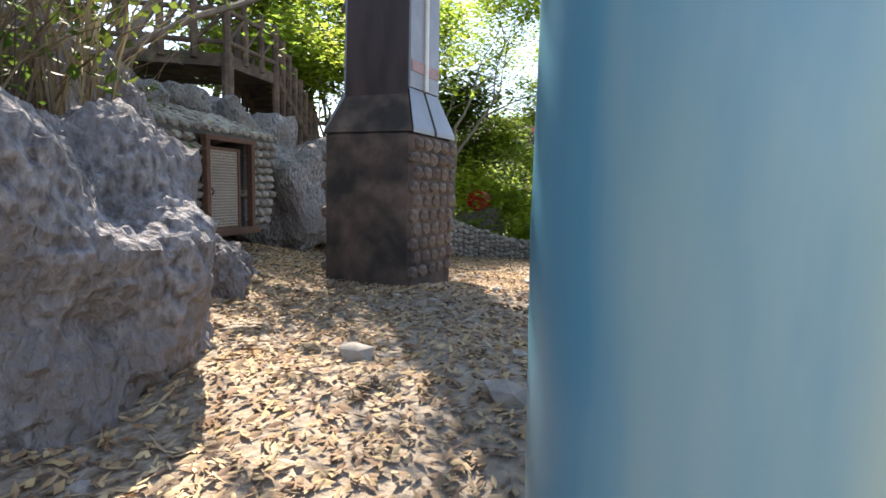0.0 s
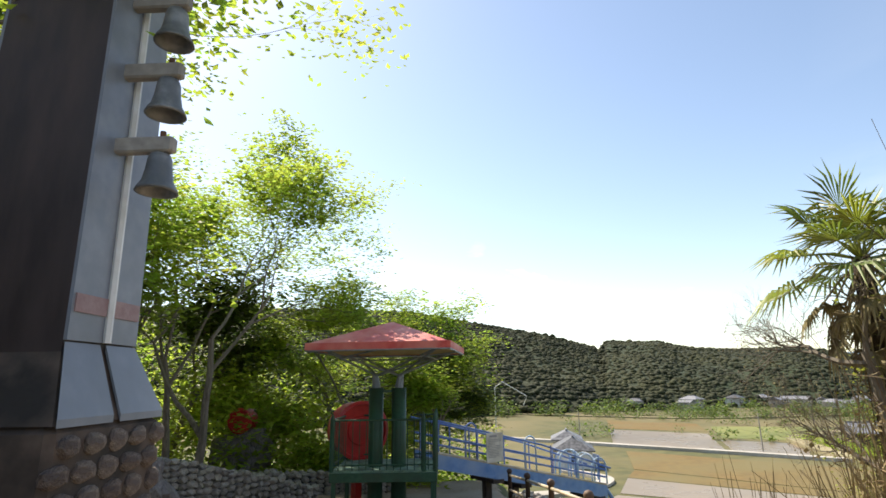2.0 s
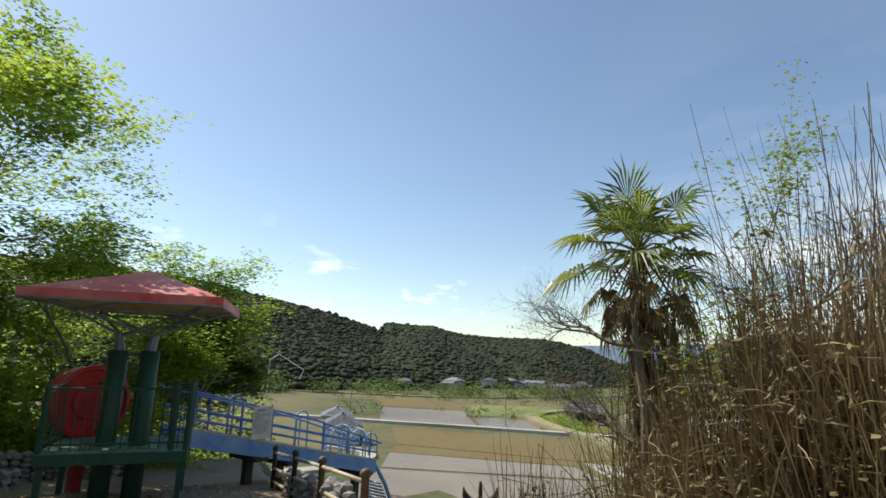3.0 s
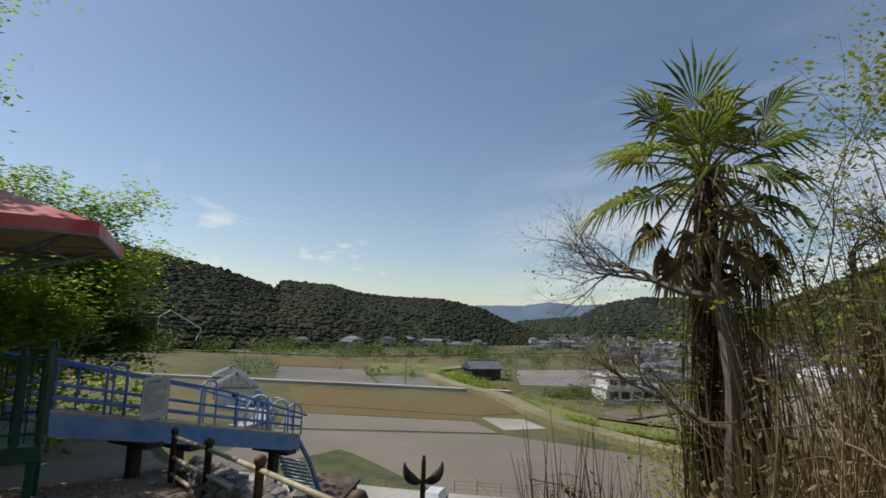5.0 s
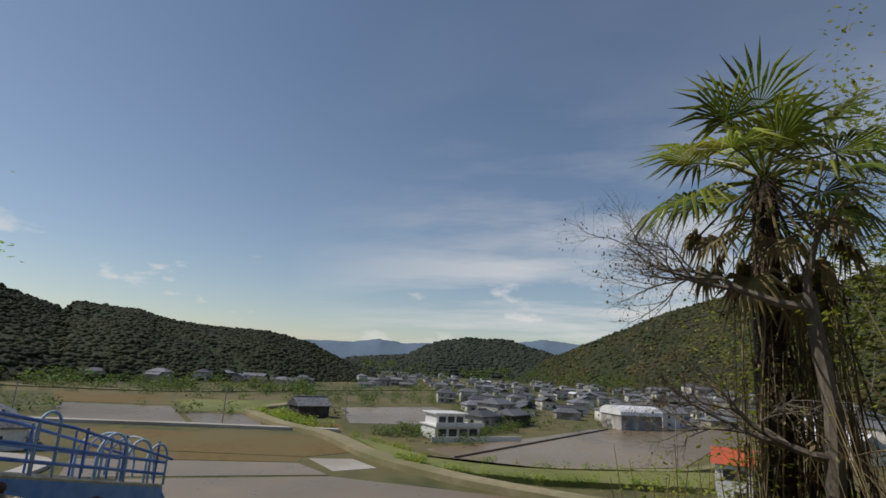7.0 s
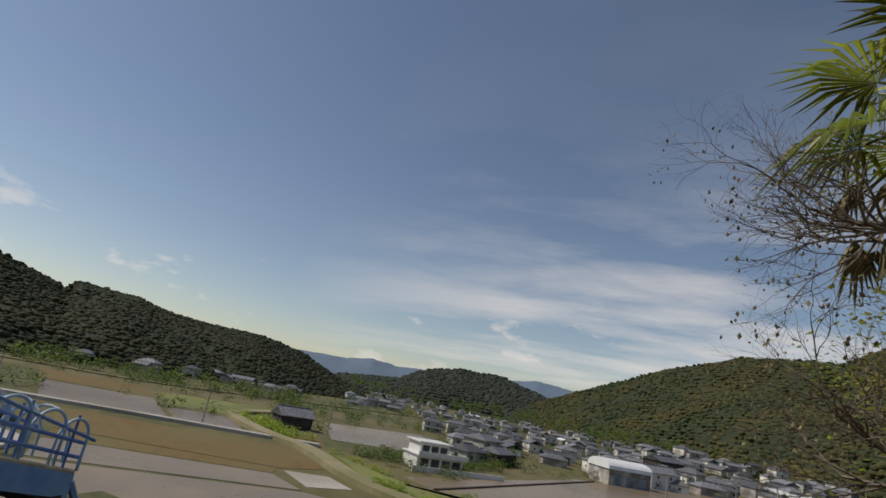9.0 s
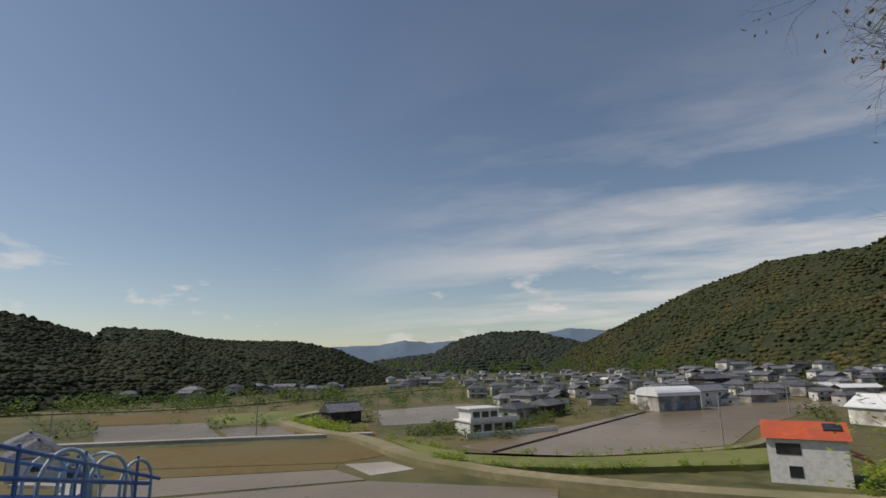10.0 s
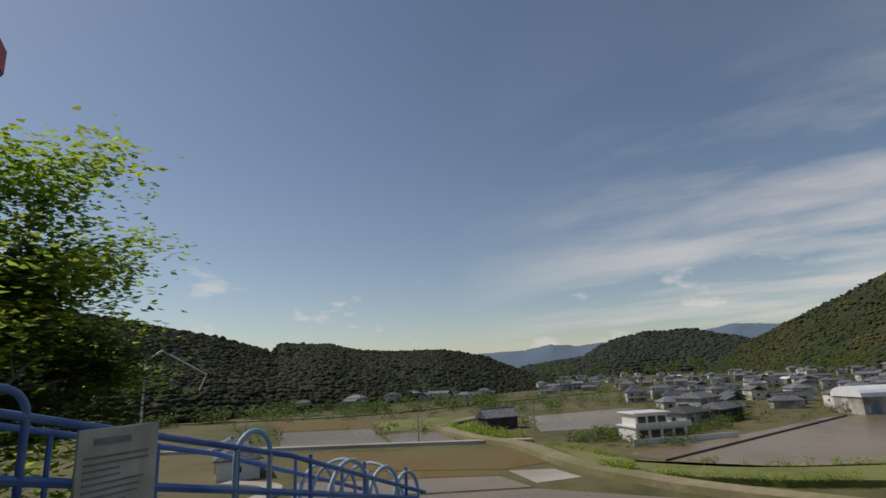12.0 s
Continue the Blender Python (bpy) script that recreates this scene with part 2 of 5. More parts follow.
M["woodwest"] = mat("dark_tree_crowns", (0.016, 0.022, 0.0075), (0.027, 0.033, 0.0115), 0.3, 0.95, 0.4, c3=(0.038, 0.041, 0.0135), big=0.014, island=0.2, dist=1.0)
M["woodeast"] = mat("fresh_tree_crowns", (0.02, 0.034, 0.01), (0.05, 0.064, 0.017), 0.3, 0.95, 0.4, c3=(0.085, 0.072, 0.02), big=0.012, island=0.28, dist=1.0)
# Crowns of the middle hill carry the same haze in their colour.
M["woodmid"] = mat("haze_tinted_tree_crowns", (0.02, 0.03, 0.02), (0.045, 0.052, 0.032), 0.2, 0.95, 0.3, c3=(0.03, 0.04, 0.026), big=0.01, island=0.3, dist=1.0)
M["water"] = mat("muddy_paddy_water", (0.22, 0.165, 0.105), (0.27, 0.205, 0.135), 0.15, 0.3, 0.02, c3=(0.19, 0.145, 0.095), big=0.03, spec=0.12)
M["mud"] = mat("tilled_brown_field", (0.13, 0.083, 0.024), (0.185, 0.122, 0.038), 0.6, 0.95, 0.4, c3=(0.15, 0.12, 0.045), big=0.04, dist=0.1)
M["greenfield"] = mat("green_field", (0.1, 0.125, 0.03), (0.17, 0.18, 0.055), 0.4, 0.95, 0.4, c3=(0.19, 0.2, 0.06), big=0.05, dist=0.1)
M["lane"] = mat("pale_concrete_lane", (0.38, 0.36, 0.32), (0.48, 0.45, 0.4), 1.5, 0.9, 0.2, c3=(0.33, 0.3, 0.25), big=0.1)
M["earthroad"] = mat("earth_track", (0.25, 0.21, 0.12), (0.34, 0.29, 0.17), 0.8, 0.95, 0.3, c3=(0.2, 0.19, 0.09), big=0.07)
M["tileroof"] = mat("grey_tile_roof", (0.13, 0.132, 0.14), (0.27, 0.27, 0.28), 1.2, 0.5, 0.5, vary=0.5, dist=0.08, stretch=(3, 3, 3))
M["housewall"] = mat("plaster_house_wall", (0.5, 0.48, 0.43), (0.7, 0.68, 0.63), 0.7, 0.85, 0.1, vary=0.45, c3=(0.26, 0.23, 0.2), big=0.2)
M["darkwall"] = mat("dark_board_wall", (0.06, 0.045, 0.04), (0.1, 0.08, 0.07), 1.2, 0.85, 0.2)
M["glassdark"] = mat("dark_window_pane", (0.03, 0.035, 0.04), (0.05, 0.055, 0.06), 1, 0.12, 0.0, spec=0.6)
M["orange"] = mat("orange_red_roof", (0.52, 0.09, 0.035), (0.6, 0.13, 0.05), 1.5, 0.6, 0.3, c3=(0.45, 0.1, 0.05), big=0.4)
M["whitesheet"] = mat("white_sheet_roof", (0.75, 0.76, 0.76), (0.8, 0.8, 0.79), 1.0, 0.5, 0.1, c3=(0.7, 0.72, 0.73), big=0.3)
M["rust"] = mat("rusty_iron", (0.11, 0.055, 0.035), (0.2, 0.1, 0.06), 20, 0.8, 0.4)
M["mesh"] = mat("old_wire_mesh", (0.38, 0.32, 0.26), (0.5, 0.43, 0.36), 30, 0.7, 0.3)
# Near black for car wheels and for the shade inside the stone hut.
M["void"] = mat("near_black_shade_and_tyre", (0.02, 0.018, 0.016), (0.035, 0.03, 0.028), 5, 0.95, 0)
M["carwhite"] = mat("white_car_paint", (0.8, 0.8, 0.8), (0.76, 0.76, 0.77), 3, 0.25, 0)


# ---- mesh tools ----
class Geo:
    """Vertices and faces of one mesh, gathered shape by shape."""

    def __init__(self):
        self.v, self.f = [], []

    def add(self, verts, faces):
        k = len(self.v)
        self.v.extend(tuple(p) for p in verts)
        self.f.extend(tuple(i + k for i in q) for q in faces)
        return self

    def box(self, c, s, rz=0.0, m=None, bevel=0.0):
        x, y, z = (v / 2 for v in s)
        b = min(bevel, x * 0.45, y * 0.45, z * 0.45)
        if m is None:
            m = Matrix.Translation(c) @ Matrix.Rotation(rz, 4, "Z")
        if b <= 0:
            pts = [(-x, -y, -z), (x, -y, -z), (x, y, -z), (-x, y, -z), (-x, -y, z), (x, -y, z), (x, y, z), (-x, y, z)]
            fs = [(3, 2, 1, 0), (4, 5, 6, 7), (0, 1, 5, 4), (1, 2, 6, 5), (2, 3, 7, 6), (3, 0, 4, 7)]
        else:
            pts, fs = [], []
            rings = [(-z, b), (-z + b, 0), (z - b, 0), (z, b)]
            for zz, i in rings:
                a, d = x - i, y - i
                pts += [(-a + b, -d, zz), (a - b, -d, zz), (a, -d + b, zz), (a, d - b, zz), (a - b, d, zz), (-a + b, d, zz), (-a, d - b, zz), (-a, -d + b, zz)]
            for r in range(3):
                for i in range(8):
                    j = (i + 1) % 8
                    fs.append((r * 8 + i, r * 8 + j, r * 8 + 8 + j, r * 8 + 8 + i))
            fs += [tuple(reversed(range(8))), tuple(range(24, 32))]
        return self.add([m @ Vector(p) for p in pts], fs)

    def tube(self, path, radii, n=8, cap=True):
        path = [Vector(p) for p in path]
        if not hasattr(radii, "__len__"):
            radii = [radii] * len(path)
        up, vs, fs = None, [], []
        for i, p in enumerate(path):
            d = (path[min(i + 1, len(path) - 1)] - path[max(i - 1, 0)]).normalized()
            if up is None:
                up = d.orthogonal().normalized()
            else:
                up = (up - d * up.dot(d))
                up = up.normalized() if up.length > 1e-6 else d.orthogonal().normalized()
            side = d.cross(up)
            for k in range(n):
                a = 2 * math.pi * k / n
                vs.append(p + (up * math.cos(a) + side * math.sin(a)) * radii[i])
        for i in range(len(path) - 1):
            for k in range(n):
                j = (k + 1) % n
                fs.append((i * n + k, i * n + j, (i + 1) * n + j, (i + 1) * n + k))
        if cap:
            fs += [tuple(reversed(range(n))), tuple(range((len(path) - 1) * n, len(path) * n))]
        return self.add(vs, fs)

    def lathe(self, profile, c=(0, 0, 0), n=20, m=None):
        m = m or Matrix.Translation(c)
        vs = [m @ Vector((r * math.cos(2 * math.pi * k / n), r * math.sin(2 * math.pi * k / n), z)) for r, z in profile for k in range(n)]
        fs = [(i * n + k, i * n + (k + 1) % n, (i + 1) * n + (k + 1) % n, (i + 1) * n + k) for i in range(len(profile) - 1) for k in range(n)]
        fs += [tuple(reversed(range(n))), tuple(range((len(profile) - 1) * n, len(profile) * n))]
        return self.add(vs, fs)

    def prism(self, poly, z0, z1):
        n = len(poly)
        vs = [(x, y, z0) for x, y in poly] + [(x, y, z1) for x, y in poly]
        area = sum(poly[i][0] * poly[(i + 1) % n][1] - poly[(i + 1) % n][0] * poly[i][1] for i in range(n))
        order = list(range(n)) if area > 0 else list(reversed(range(n)))
        fs = [tuple(reversed(order)), tuple(i + n for i in order)]
        fs += [(order[i], order[(i + 1) % n], order[(i + 1) % n] + n, order[i] + n) for i in range(n)]
        return self.add(vs, fs)

    def blob(self, c, s, seed=0, rough=0.25, sub=3, freq=1.3, flat=0.0):
        """A broken, angular boulder."""
        bm = bmesh.new()
        bmesh.ops.create_icosphere(bm, subdivisions=sub, radius=1)
        o = Vector((seed * 7.13, seed * 3.7, seed * 5.1))
        vs = []
        for v in bm.verts:
            d = v.co.normalized()
            q = d * freq + o
            k = 1 + rough * (noise.noise(q) * 1.3 + 0.55 * noise.noise(q * 2.3) + 0.3 * abs(noise.noise(q * 5.1)) + 0.16 * noise.noise(q * 11) + 0.12 * abs(noise.noise(q * 19)) + 0.06 * noise.noise(q * 41))
            cell = noise.cell_vector(q * 1.1)
            k *= 1 + 0.12 * rough * (cell[0] - 0.5)
            # squared-off shape
            e = max(abs(d.x), abs(d.y), abs(d.z)) ** -0.3
            vs.append(Vector((d.x * s[0], d.y * s[1], d.z * s[2])) * k * e + Vector(c))
        fs = [tuple(w.index for w in f.verts) for f in bm.faces]
        bm.free()
        return self.add(vs, fs)

    def mesh(self, name, material, smooth=False):
        me = bpy.data.meshes.new(name)
        me.from_pydata(self.v, [], self.f)
        me.materials.append(material)
        if smooth:
            me.polygons.foreach_set("use_smooth", [True] * len(me.polygons))
        me.update()
        return me


def part(name, geo, material, parent=None, label="", smooth=False):
    ob = new(name, geo.mesh(name, material, smooth) if isinstance(geo, Geo) else geo)
    if parent is not None:
        ob.parent = parent
    if label:
        ob["label"] = label
    return ob


def thing(name, at, label, category, group="", rz=0.0):
    ob = new(name)
    ob.matrix_basis = pose(*at, 0, 0, rz)
    return tagged(ob, label, category, group)


def leaf_cards(geo, pts, size, rng, fold=0.3, droop=0.3, loose=1.0):
    """Small folded leaves, each of two faces, at the points given."""
    for p in pts:
        a, b = rng.uniform(0, 6.283), rng.uniform(-0.7, 0.5) * loose - droop
        d = Vector((math.cos(a) * math.cos(b), math.sin(a) * math.cos(b), math.sin(b)))
        w = d.cross(Vector((rng.uniform(-0.5, 0.5) * loose, rng.uniform(-0.5, 0.5) * loose, 1))).normalized()
        u = d.cross(w) * -fold
        L = size * rng.uniform(0.6, 1.3)
        W = L * 0.3
        k = len(geo.v)
        geo.v += [tuple(p), tuple(p + d * L * 0.5 + w * W - u * W), tuple(p + d * L), tuple(p + d * L * 0.5 - w * W - u * W)]
        geo.f += [(k, k + 1, k + 2), (k, k + 2, k + 3)]


# ---- lie of the land ----
VALLEY = -16.4


def sm(a, b, x):
    t = min(1.0, max(0.0, (x - a) / (b - a)))
    return t * t * (3 - 2 * t)


def edge_x(y):
    return 5.5 - 1.1 * sm(-0.8, 1.8, y) + 0.29 * max(0.0, y - 1.8)


def gz(x, y):
    """Height of the ground."""
    site = -0.1 * max(0.0, min(y, 14)) - 0.06 * max(0.0, min(x - 2, 8)) - 0.12 * max(0.0, min(-y - 2, 4))
    site += 0.05 * noise.noise(Vector((x * 0.6, y * 0.6, 0))) + 0.025 * noise.noise(Vector((x * 2.1, y * 2.1, 4)))
    # bank on the hill side
    site += 0.13 * max(0.0, min(-1.0 - x, 3.0))
    left = -3.5 - 0.2 * max(0.0, min(y - 2, 6)) if y > 0 else -3.5 + 0.5 * min(-y, 4)
    bank = max(0.0, left - x)
    up = 0.75 * bank if bank < 4 else 3.0 + 0.45 * (bank - 4)
    up = min(up, 40) * (1 - sm(40, 90, y)) if x < 0 else 0
    d = max(x - edge_x(y), (y - 15.5) * 0.8 - max(0.0, -x) * 0.8)
    if d > 0:
        drop = 0.35 * d + 0.5 * max(0.0, d - 0.6)
        z = site - drop + 0.25 * noise.noise(Vector((x * 0.35, y * 0.35, 9)))
        z = max(z, VALLEY + 0.6 * math.exp(-max(0.0, d - 22) / 6))
        if d > 45:
            z = VALLEY
    else:
        z = site
    return max(z, site + up - 0.0 if d <= 0 else (z if up == 0 else max(z, site + up - 0.85 * d)))


# ---- large structure ----
def axis_steps(lo, a, b, hi, fine, grow):
    out, x, s = [], a, fine
    while x <= b:
        out.append(x)
        x += fine
    s, x = fine, b
    while x < hi:
        s *= grow
        x += s
        out.append(min(x, hi))
    s, x, pre = fine, a, []
    while x > lo:
        s *= grow
        x -= s
        pre.append(max(x, lo))
    return pre[::-1] + out


def build_ground():
    xs, ys = axis_steps(-3000, -6, 11, 4600, 0.16, 1.07), axis_steps(-3000, -7, 15, 4600, 0.16, 1.07)
    nx = len(xs)
    vs = [(x, y, gz(x, y)) for y in ys for x in xs]
    fs = [(j * nx + i, j * nx + i + 1, (j + 1) * nx + i + 1, (j + 1) * nx + i) for j in range(len(ys) - 1) for i in range(nx - 1)]
    me = bpy.data.meshes.new("ground")
    me.from_pydata(vs, [], fs)
    me.materials.append(M["ground"])
    me.materials.append(M["grass"])
    for p in me.polygons:
        c = p.center
        p.material_index = 0 if (c.x < edge_x(c.y) + 0.3 and -40 < c.y < 16 and c.x > -60) else 1
        p.use_smooth = True
    return tagged(new("ground", me), "sloping gravel and leaf-litter terrace falling to a grassy valley floor", "ground", kind="structure")


build_ground()
EYE = Vector((4.6, 3.2, 1.05))


def hill(name, material, prof, label, curve=0.75, bumps=0.7, na=420, nr=30, kind="structure", crowns=0, csize=1.0, wood_mat=None):
    """A wooded ridge: rows of (azimuth, ridge elevation in degrees, foot distance, ridge distance)."""
    az = [p[0] for p in prof]
    g = Geo()
    for j in range(nr + 5):
        for i in range(na):
            a = az[0] + (az[-1] - az[0]) * i / (na - 1)
            e, rf, rr = (np.interp(a, az, [p[k] for p in prof]) for k in (1, 2, 3))
            s = min(j / nr, 1.0)
            r = rf + (rr - rf) * s + max(0, j - nr) * (rr - rf) * 0.08
            top = EYE.z + rr * math.tan(radians(e))
            q = Vector((a * 1.1, r * 0.02, 0))
            z = VALLEY - 1 + (top - VALLEY + 1) * (s ** curve) * (1 if j <= nr else 1 - 0.1 * (j - nr))
            x, y = EYE.x + r * math.sin(radians(a)), EYE.y + r * math.cos(radians(a))
            sc = rr / 700
            w = Vector((x, y, 0)) / (9 * max(sc, 0.7))
            z += bumps * sc * (abs(noise.noise(w)) * 1.6 + 1.1 * noise.noise(w * 2.7) + 1.3 * noise.noise(w * 0.4)) * min(1.0, 6 * s + 0.2)
            z += (top - VALLEY) * 0.1 * noise.noise(Vector((x, y, 3)) / (130 * sc)) * math.sin(math.pi * min(s, 1.0))
            g.v.append((x, y, z))
    g.f = [(j * na + i, j * na + i + 1, (j + 1) * na + i + 1, (j + 1) * na + i) for j in range(nr + 4) for i in range(na - 1)]
    ob = tagged(part(name, g, material, smooth=True), label, "hill", kind=kind)
    if crowns:
        rh, g2, count = random.Random(len(name)), Geo(), 0
        t = (1 + 5 ** 0.5) / 2
        ico = [Vector(p).normalized() for p in ((-1, t, 0), (1, t, 0), (-1, -t, 0), (1, -t, 0), (0, -1, t), (0, 1, t), (0, -1, -t), (0, 1, -t), (t, 0, -1), (t, 0, 1), (-t, 0, -1), (-t, 0, 1))]
        tri = ((0, 11, 5), (0, 5, 1), (0, 1, 7), (0, 7, 10), (0, 10, 11), (1, 5, 9), (5, 11, 4), (11, 10, 2), (10, 7, 6), (7, 1, 8), (3, 9, 4), (3, 4, 2), (3, 2, 6), (3, 6, 8), (3, 8, 9), (4, 9, 5), (2, 4, 11), (6, 2, 10), (8, 6, 7), (9, 8, 1))
        while count < crowns:
            p = Vector(g.v[rh.randrange(na, na * (nr + 1))]) + Vector((rh.uniform(-4, 4), rh.uniform(-4, 4), rh.uniform(-1.6, -0.3)))
            s, k = rh.uniform(1.8, 3.6) * csize, rh.uniform(0.45, 0.8)
            g2.add([p + Vector((q.x * s * rh.uniform(0.7, 1.2), q.y * s * rh.uniform(0.7, 1.2), q.z * s * k * rh.uniform(0.7, 1.2))) for q in ico], tri)
            count += 1
        tagged(part(name.replace("backdrop_ridge", "hill_woods"), g2, wood_mat, smooth=True), "countless tree crowns covering the hillside", "woods", kind="stuff")
    return ob


hill("backdrop_ridge_west", M["hillwood"], [(-14, 7, 190, 360), (6, 7.5, 230, 420), (15, 7.2, 250, 480), (24.5, 5.5, 280, 560), (29.4, 4.5, 300, 600), (33, 3.5, 310, 640), (35.0, 2.85, 320, 655), (35.5, 3.75, 320, 655), (40.3, 3.5, 330, 660), (43.3, 2.8, 345, 660), (47.3, 2.5, 370, 680), (52, 2.5, 395, 700), (56, 1.7, 430, 720), (59.4, 0.2, 470, 700), (63, -1.3, 520, 640)],
     "dark conifer-covered ridge with a flat-topped knoll", na=720, nr=44, crowns=34000, csize=0.85, wood_mat=M["woodwest"])
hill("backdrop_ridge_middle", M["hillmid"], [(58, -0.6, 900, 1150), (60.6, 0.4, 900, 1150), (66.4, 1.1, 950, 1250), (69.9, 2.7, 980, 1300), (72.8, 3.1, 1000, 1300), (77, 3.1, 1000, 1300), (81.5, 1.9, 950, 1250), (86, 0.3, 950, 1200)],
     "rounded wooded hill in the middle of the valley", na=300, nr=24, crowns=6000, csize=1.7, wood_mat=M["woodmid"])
hill("backdrop_ridge_east", M["hillfresh"], [(78, -0.4, 900, 1050), (81.5, 1.7, 850, 1100), (86, 3.7, 700, 1050), (92.6, 6.6, 560, 980), (99, 8.6, 450, 900), (104.3, 9.0, 400, 820), (106.5, 9.0, 380, 760), (109, 10.4, 330, 650), (116, 11.5, 300, 600), (130, 12, 280, 560), (150, 10, 300, 560)],
     "steep hillside of fresh green and ochre woods", curve=1.15, na=560, nr=44, crowns=26000, csize=1.0, wood_mat=M["woodeast"])
# Far range; its aerial haze is painted in with the pale blue material.
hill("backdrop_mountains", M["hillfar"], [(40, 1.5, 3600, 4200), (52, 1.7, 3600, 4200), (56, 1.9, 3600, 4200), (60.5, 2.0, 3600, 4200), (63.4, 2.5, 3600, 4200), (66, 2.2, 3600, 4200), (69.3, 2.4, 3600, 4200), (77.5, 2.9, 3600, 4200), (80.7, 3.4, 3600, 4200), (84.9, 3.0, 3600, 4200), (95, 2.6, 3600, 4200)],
     "far mountain range coloured pale blue for haze", bumps=0.6, na=200, nr=12)

FIELDS = {
    "ochre_field": (M["mud"], [(148.2, 208.7), (166.5, 176.1), (145.8, 148.2), (124.2, 173.5)], 0.05),
    "flooded_paddy": (M["water"], [(122.1, 170.0), (140.1, 143.2), (111.2, 107.3), (95.9, 131.7)], 0.08),
    "green_field": (M["greenfield"], [(161.6, 164.0), (200.3, 139.0), (152.9, 111.0), (134.8, 131.6)], 0.06),
    "small_paddy": (M["water"], [(129.9, 127.8), (142.4, 109.9), (117.1, 90.6), (109.1, 102.4)], 0.08),
    "brown_field": (M["mud"], [(90.3, 118.7), (114.7, 75.9), (101.2, 56.8), (91.7, 60.5), (74.2, 94.8)], 0.07),
    "brown_strip": (M["mud"], [(73.5, 93.8), (91.1, 60.6), (86.4, 58.5), (67.2, 87.6)], 0.05),
    "grey_paddy": (M["water"], [(66.6, 86.8), (85.6, 58.0), (80.3, 48.8), (57.0, 76.0)], 0.09),
    "near_paddy": (M["water"], [(55.8, 75.0), (79.5, 47.8), (83, 20), (60, 16), (40, 24), (32, 40), (30, 60)], 0.08),
    "bare_patch": (M["lane"], [(90.6, 59.1), (95.3, 52.8), (90.3, 45.3), (83.4, 49.7)], 0.06),
    "levee": (M["greenfield"], [(119.1, 66.8), (103.6, 41.6), (105.4, 19.2), (124.4, -11.8), (106.7, -10.1), (94.3, 17.6), (92.1, 30.4), (96.9, 45.3)], 0.9),
    "upper_pond": (M["water"], [(115.8, 46.9), (138.7, 37.0), (164.7, 28.2), (196.7, 19.3), (203.4, 14.4), (109.9, 38.2)], 0.1),
    "wide_pond": (M["water"], [(109.7, 37.2), (201.8, 13.4), (255.2, -22.5), (274.4, -63.4), (167.0, -14.1), (131.7, -5.4), (108.7, 19.7)], 0.11),
    "middle_paddy": (M["water"], [(190.8, 110.9), (232.3, 89.0), (223.2, 74.5), (162.3, 64.4), (146.6, 82.3)], 0.08),
    "ochre_plot": (M["mud"], [(130.9, 90.3), (142.8, 83.7), (129.7, 74.4), (124.8, 79.5)], 0.06),
}
FIELD_WORDS = {M["mud"].name: "tilled ochre-brown field on the valley floor", M["water"].name: "flooded paddy of muddy grey-brown water", M["greenfield"].name: "grassy green strip on the valley floor", M["lane"].name: "pale bare earth patch among paddies"}
for fname, (fm, poly, h) in FIELDS.items():
    tagged(part("ground_" + fname, Geo().prism(poly, VALLEY - 0.3, VALLEY + h), fm), FIELD_WORDS[fm.name], "field", kind="structure")


def ribbon(pts, width, z, thick=0.3):
    g, n, left, right = Geo(), len(pts), [], []
    for i in range(n):
        a, b = Vector(pts[max(i - 1, 0)]), Vector(pts[min(i + 1, n - 1)])
        d = (b - a).normalized()
        s = Vector((-d.y, d.x)) * width / 2
        left.append(Vector(pts[i]) + s), right.append(Vector(pts[i]) - s)
    for i in range(n):
        g.v += [(*left[i], z), (*right[i], z), (*left[i], z - thick), (*right[i], z - thick)]
    for i in range(n - 1):
        k = 4 * i
        g.f += [(k, k + 1, k + 5, k + 4), (k, k + 4, k + 6, k + 2), (k + 1, k + 3, k + 7, k + 5)]
    return g


def smooth_line(pts, n=6):
    out = []
    for i in range(len(pts) - 1):
        p0, p1, p2, p3 = (Vector(pts[max(0, min(len(pts) - 1, i + k))]) for k in (-1, 0, 1, 2))
        for k in range(n):
            t = k / n
            out.append(0.5 * (2 * p1 + (p2 - p0) * t + (2 * p0 - 5 * p1 + 4 * p2 - p3) * t * t + (3 * p1 - p0 - 3 * p2 + p3) * t ** 3))
    return out + [Vector(pts[-1])]


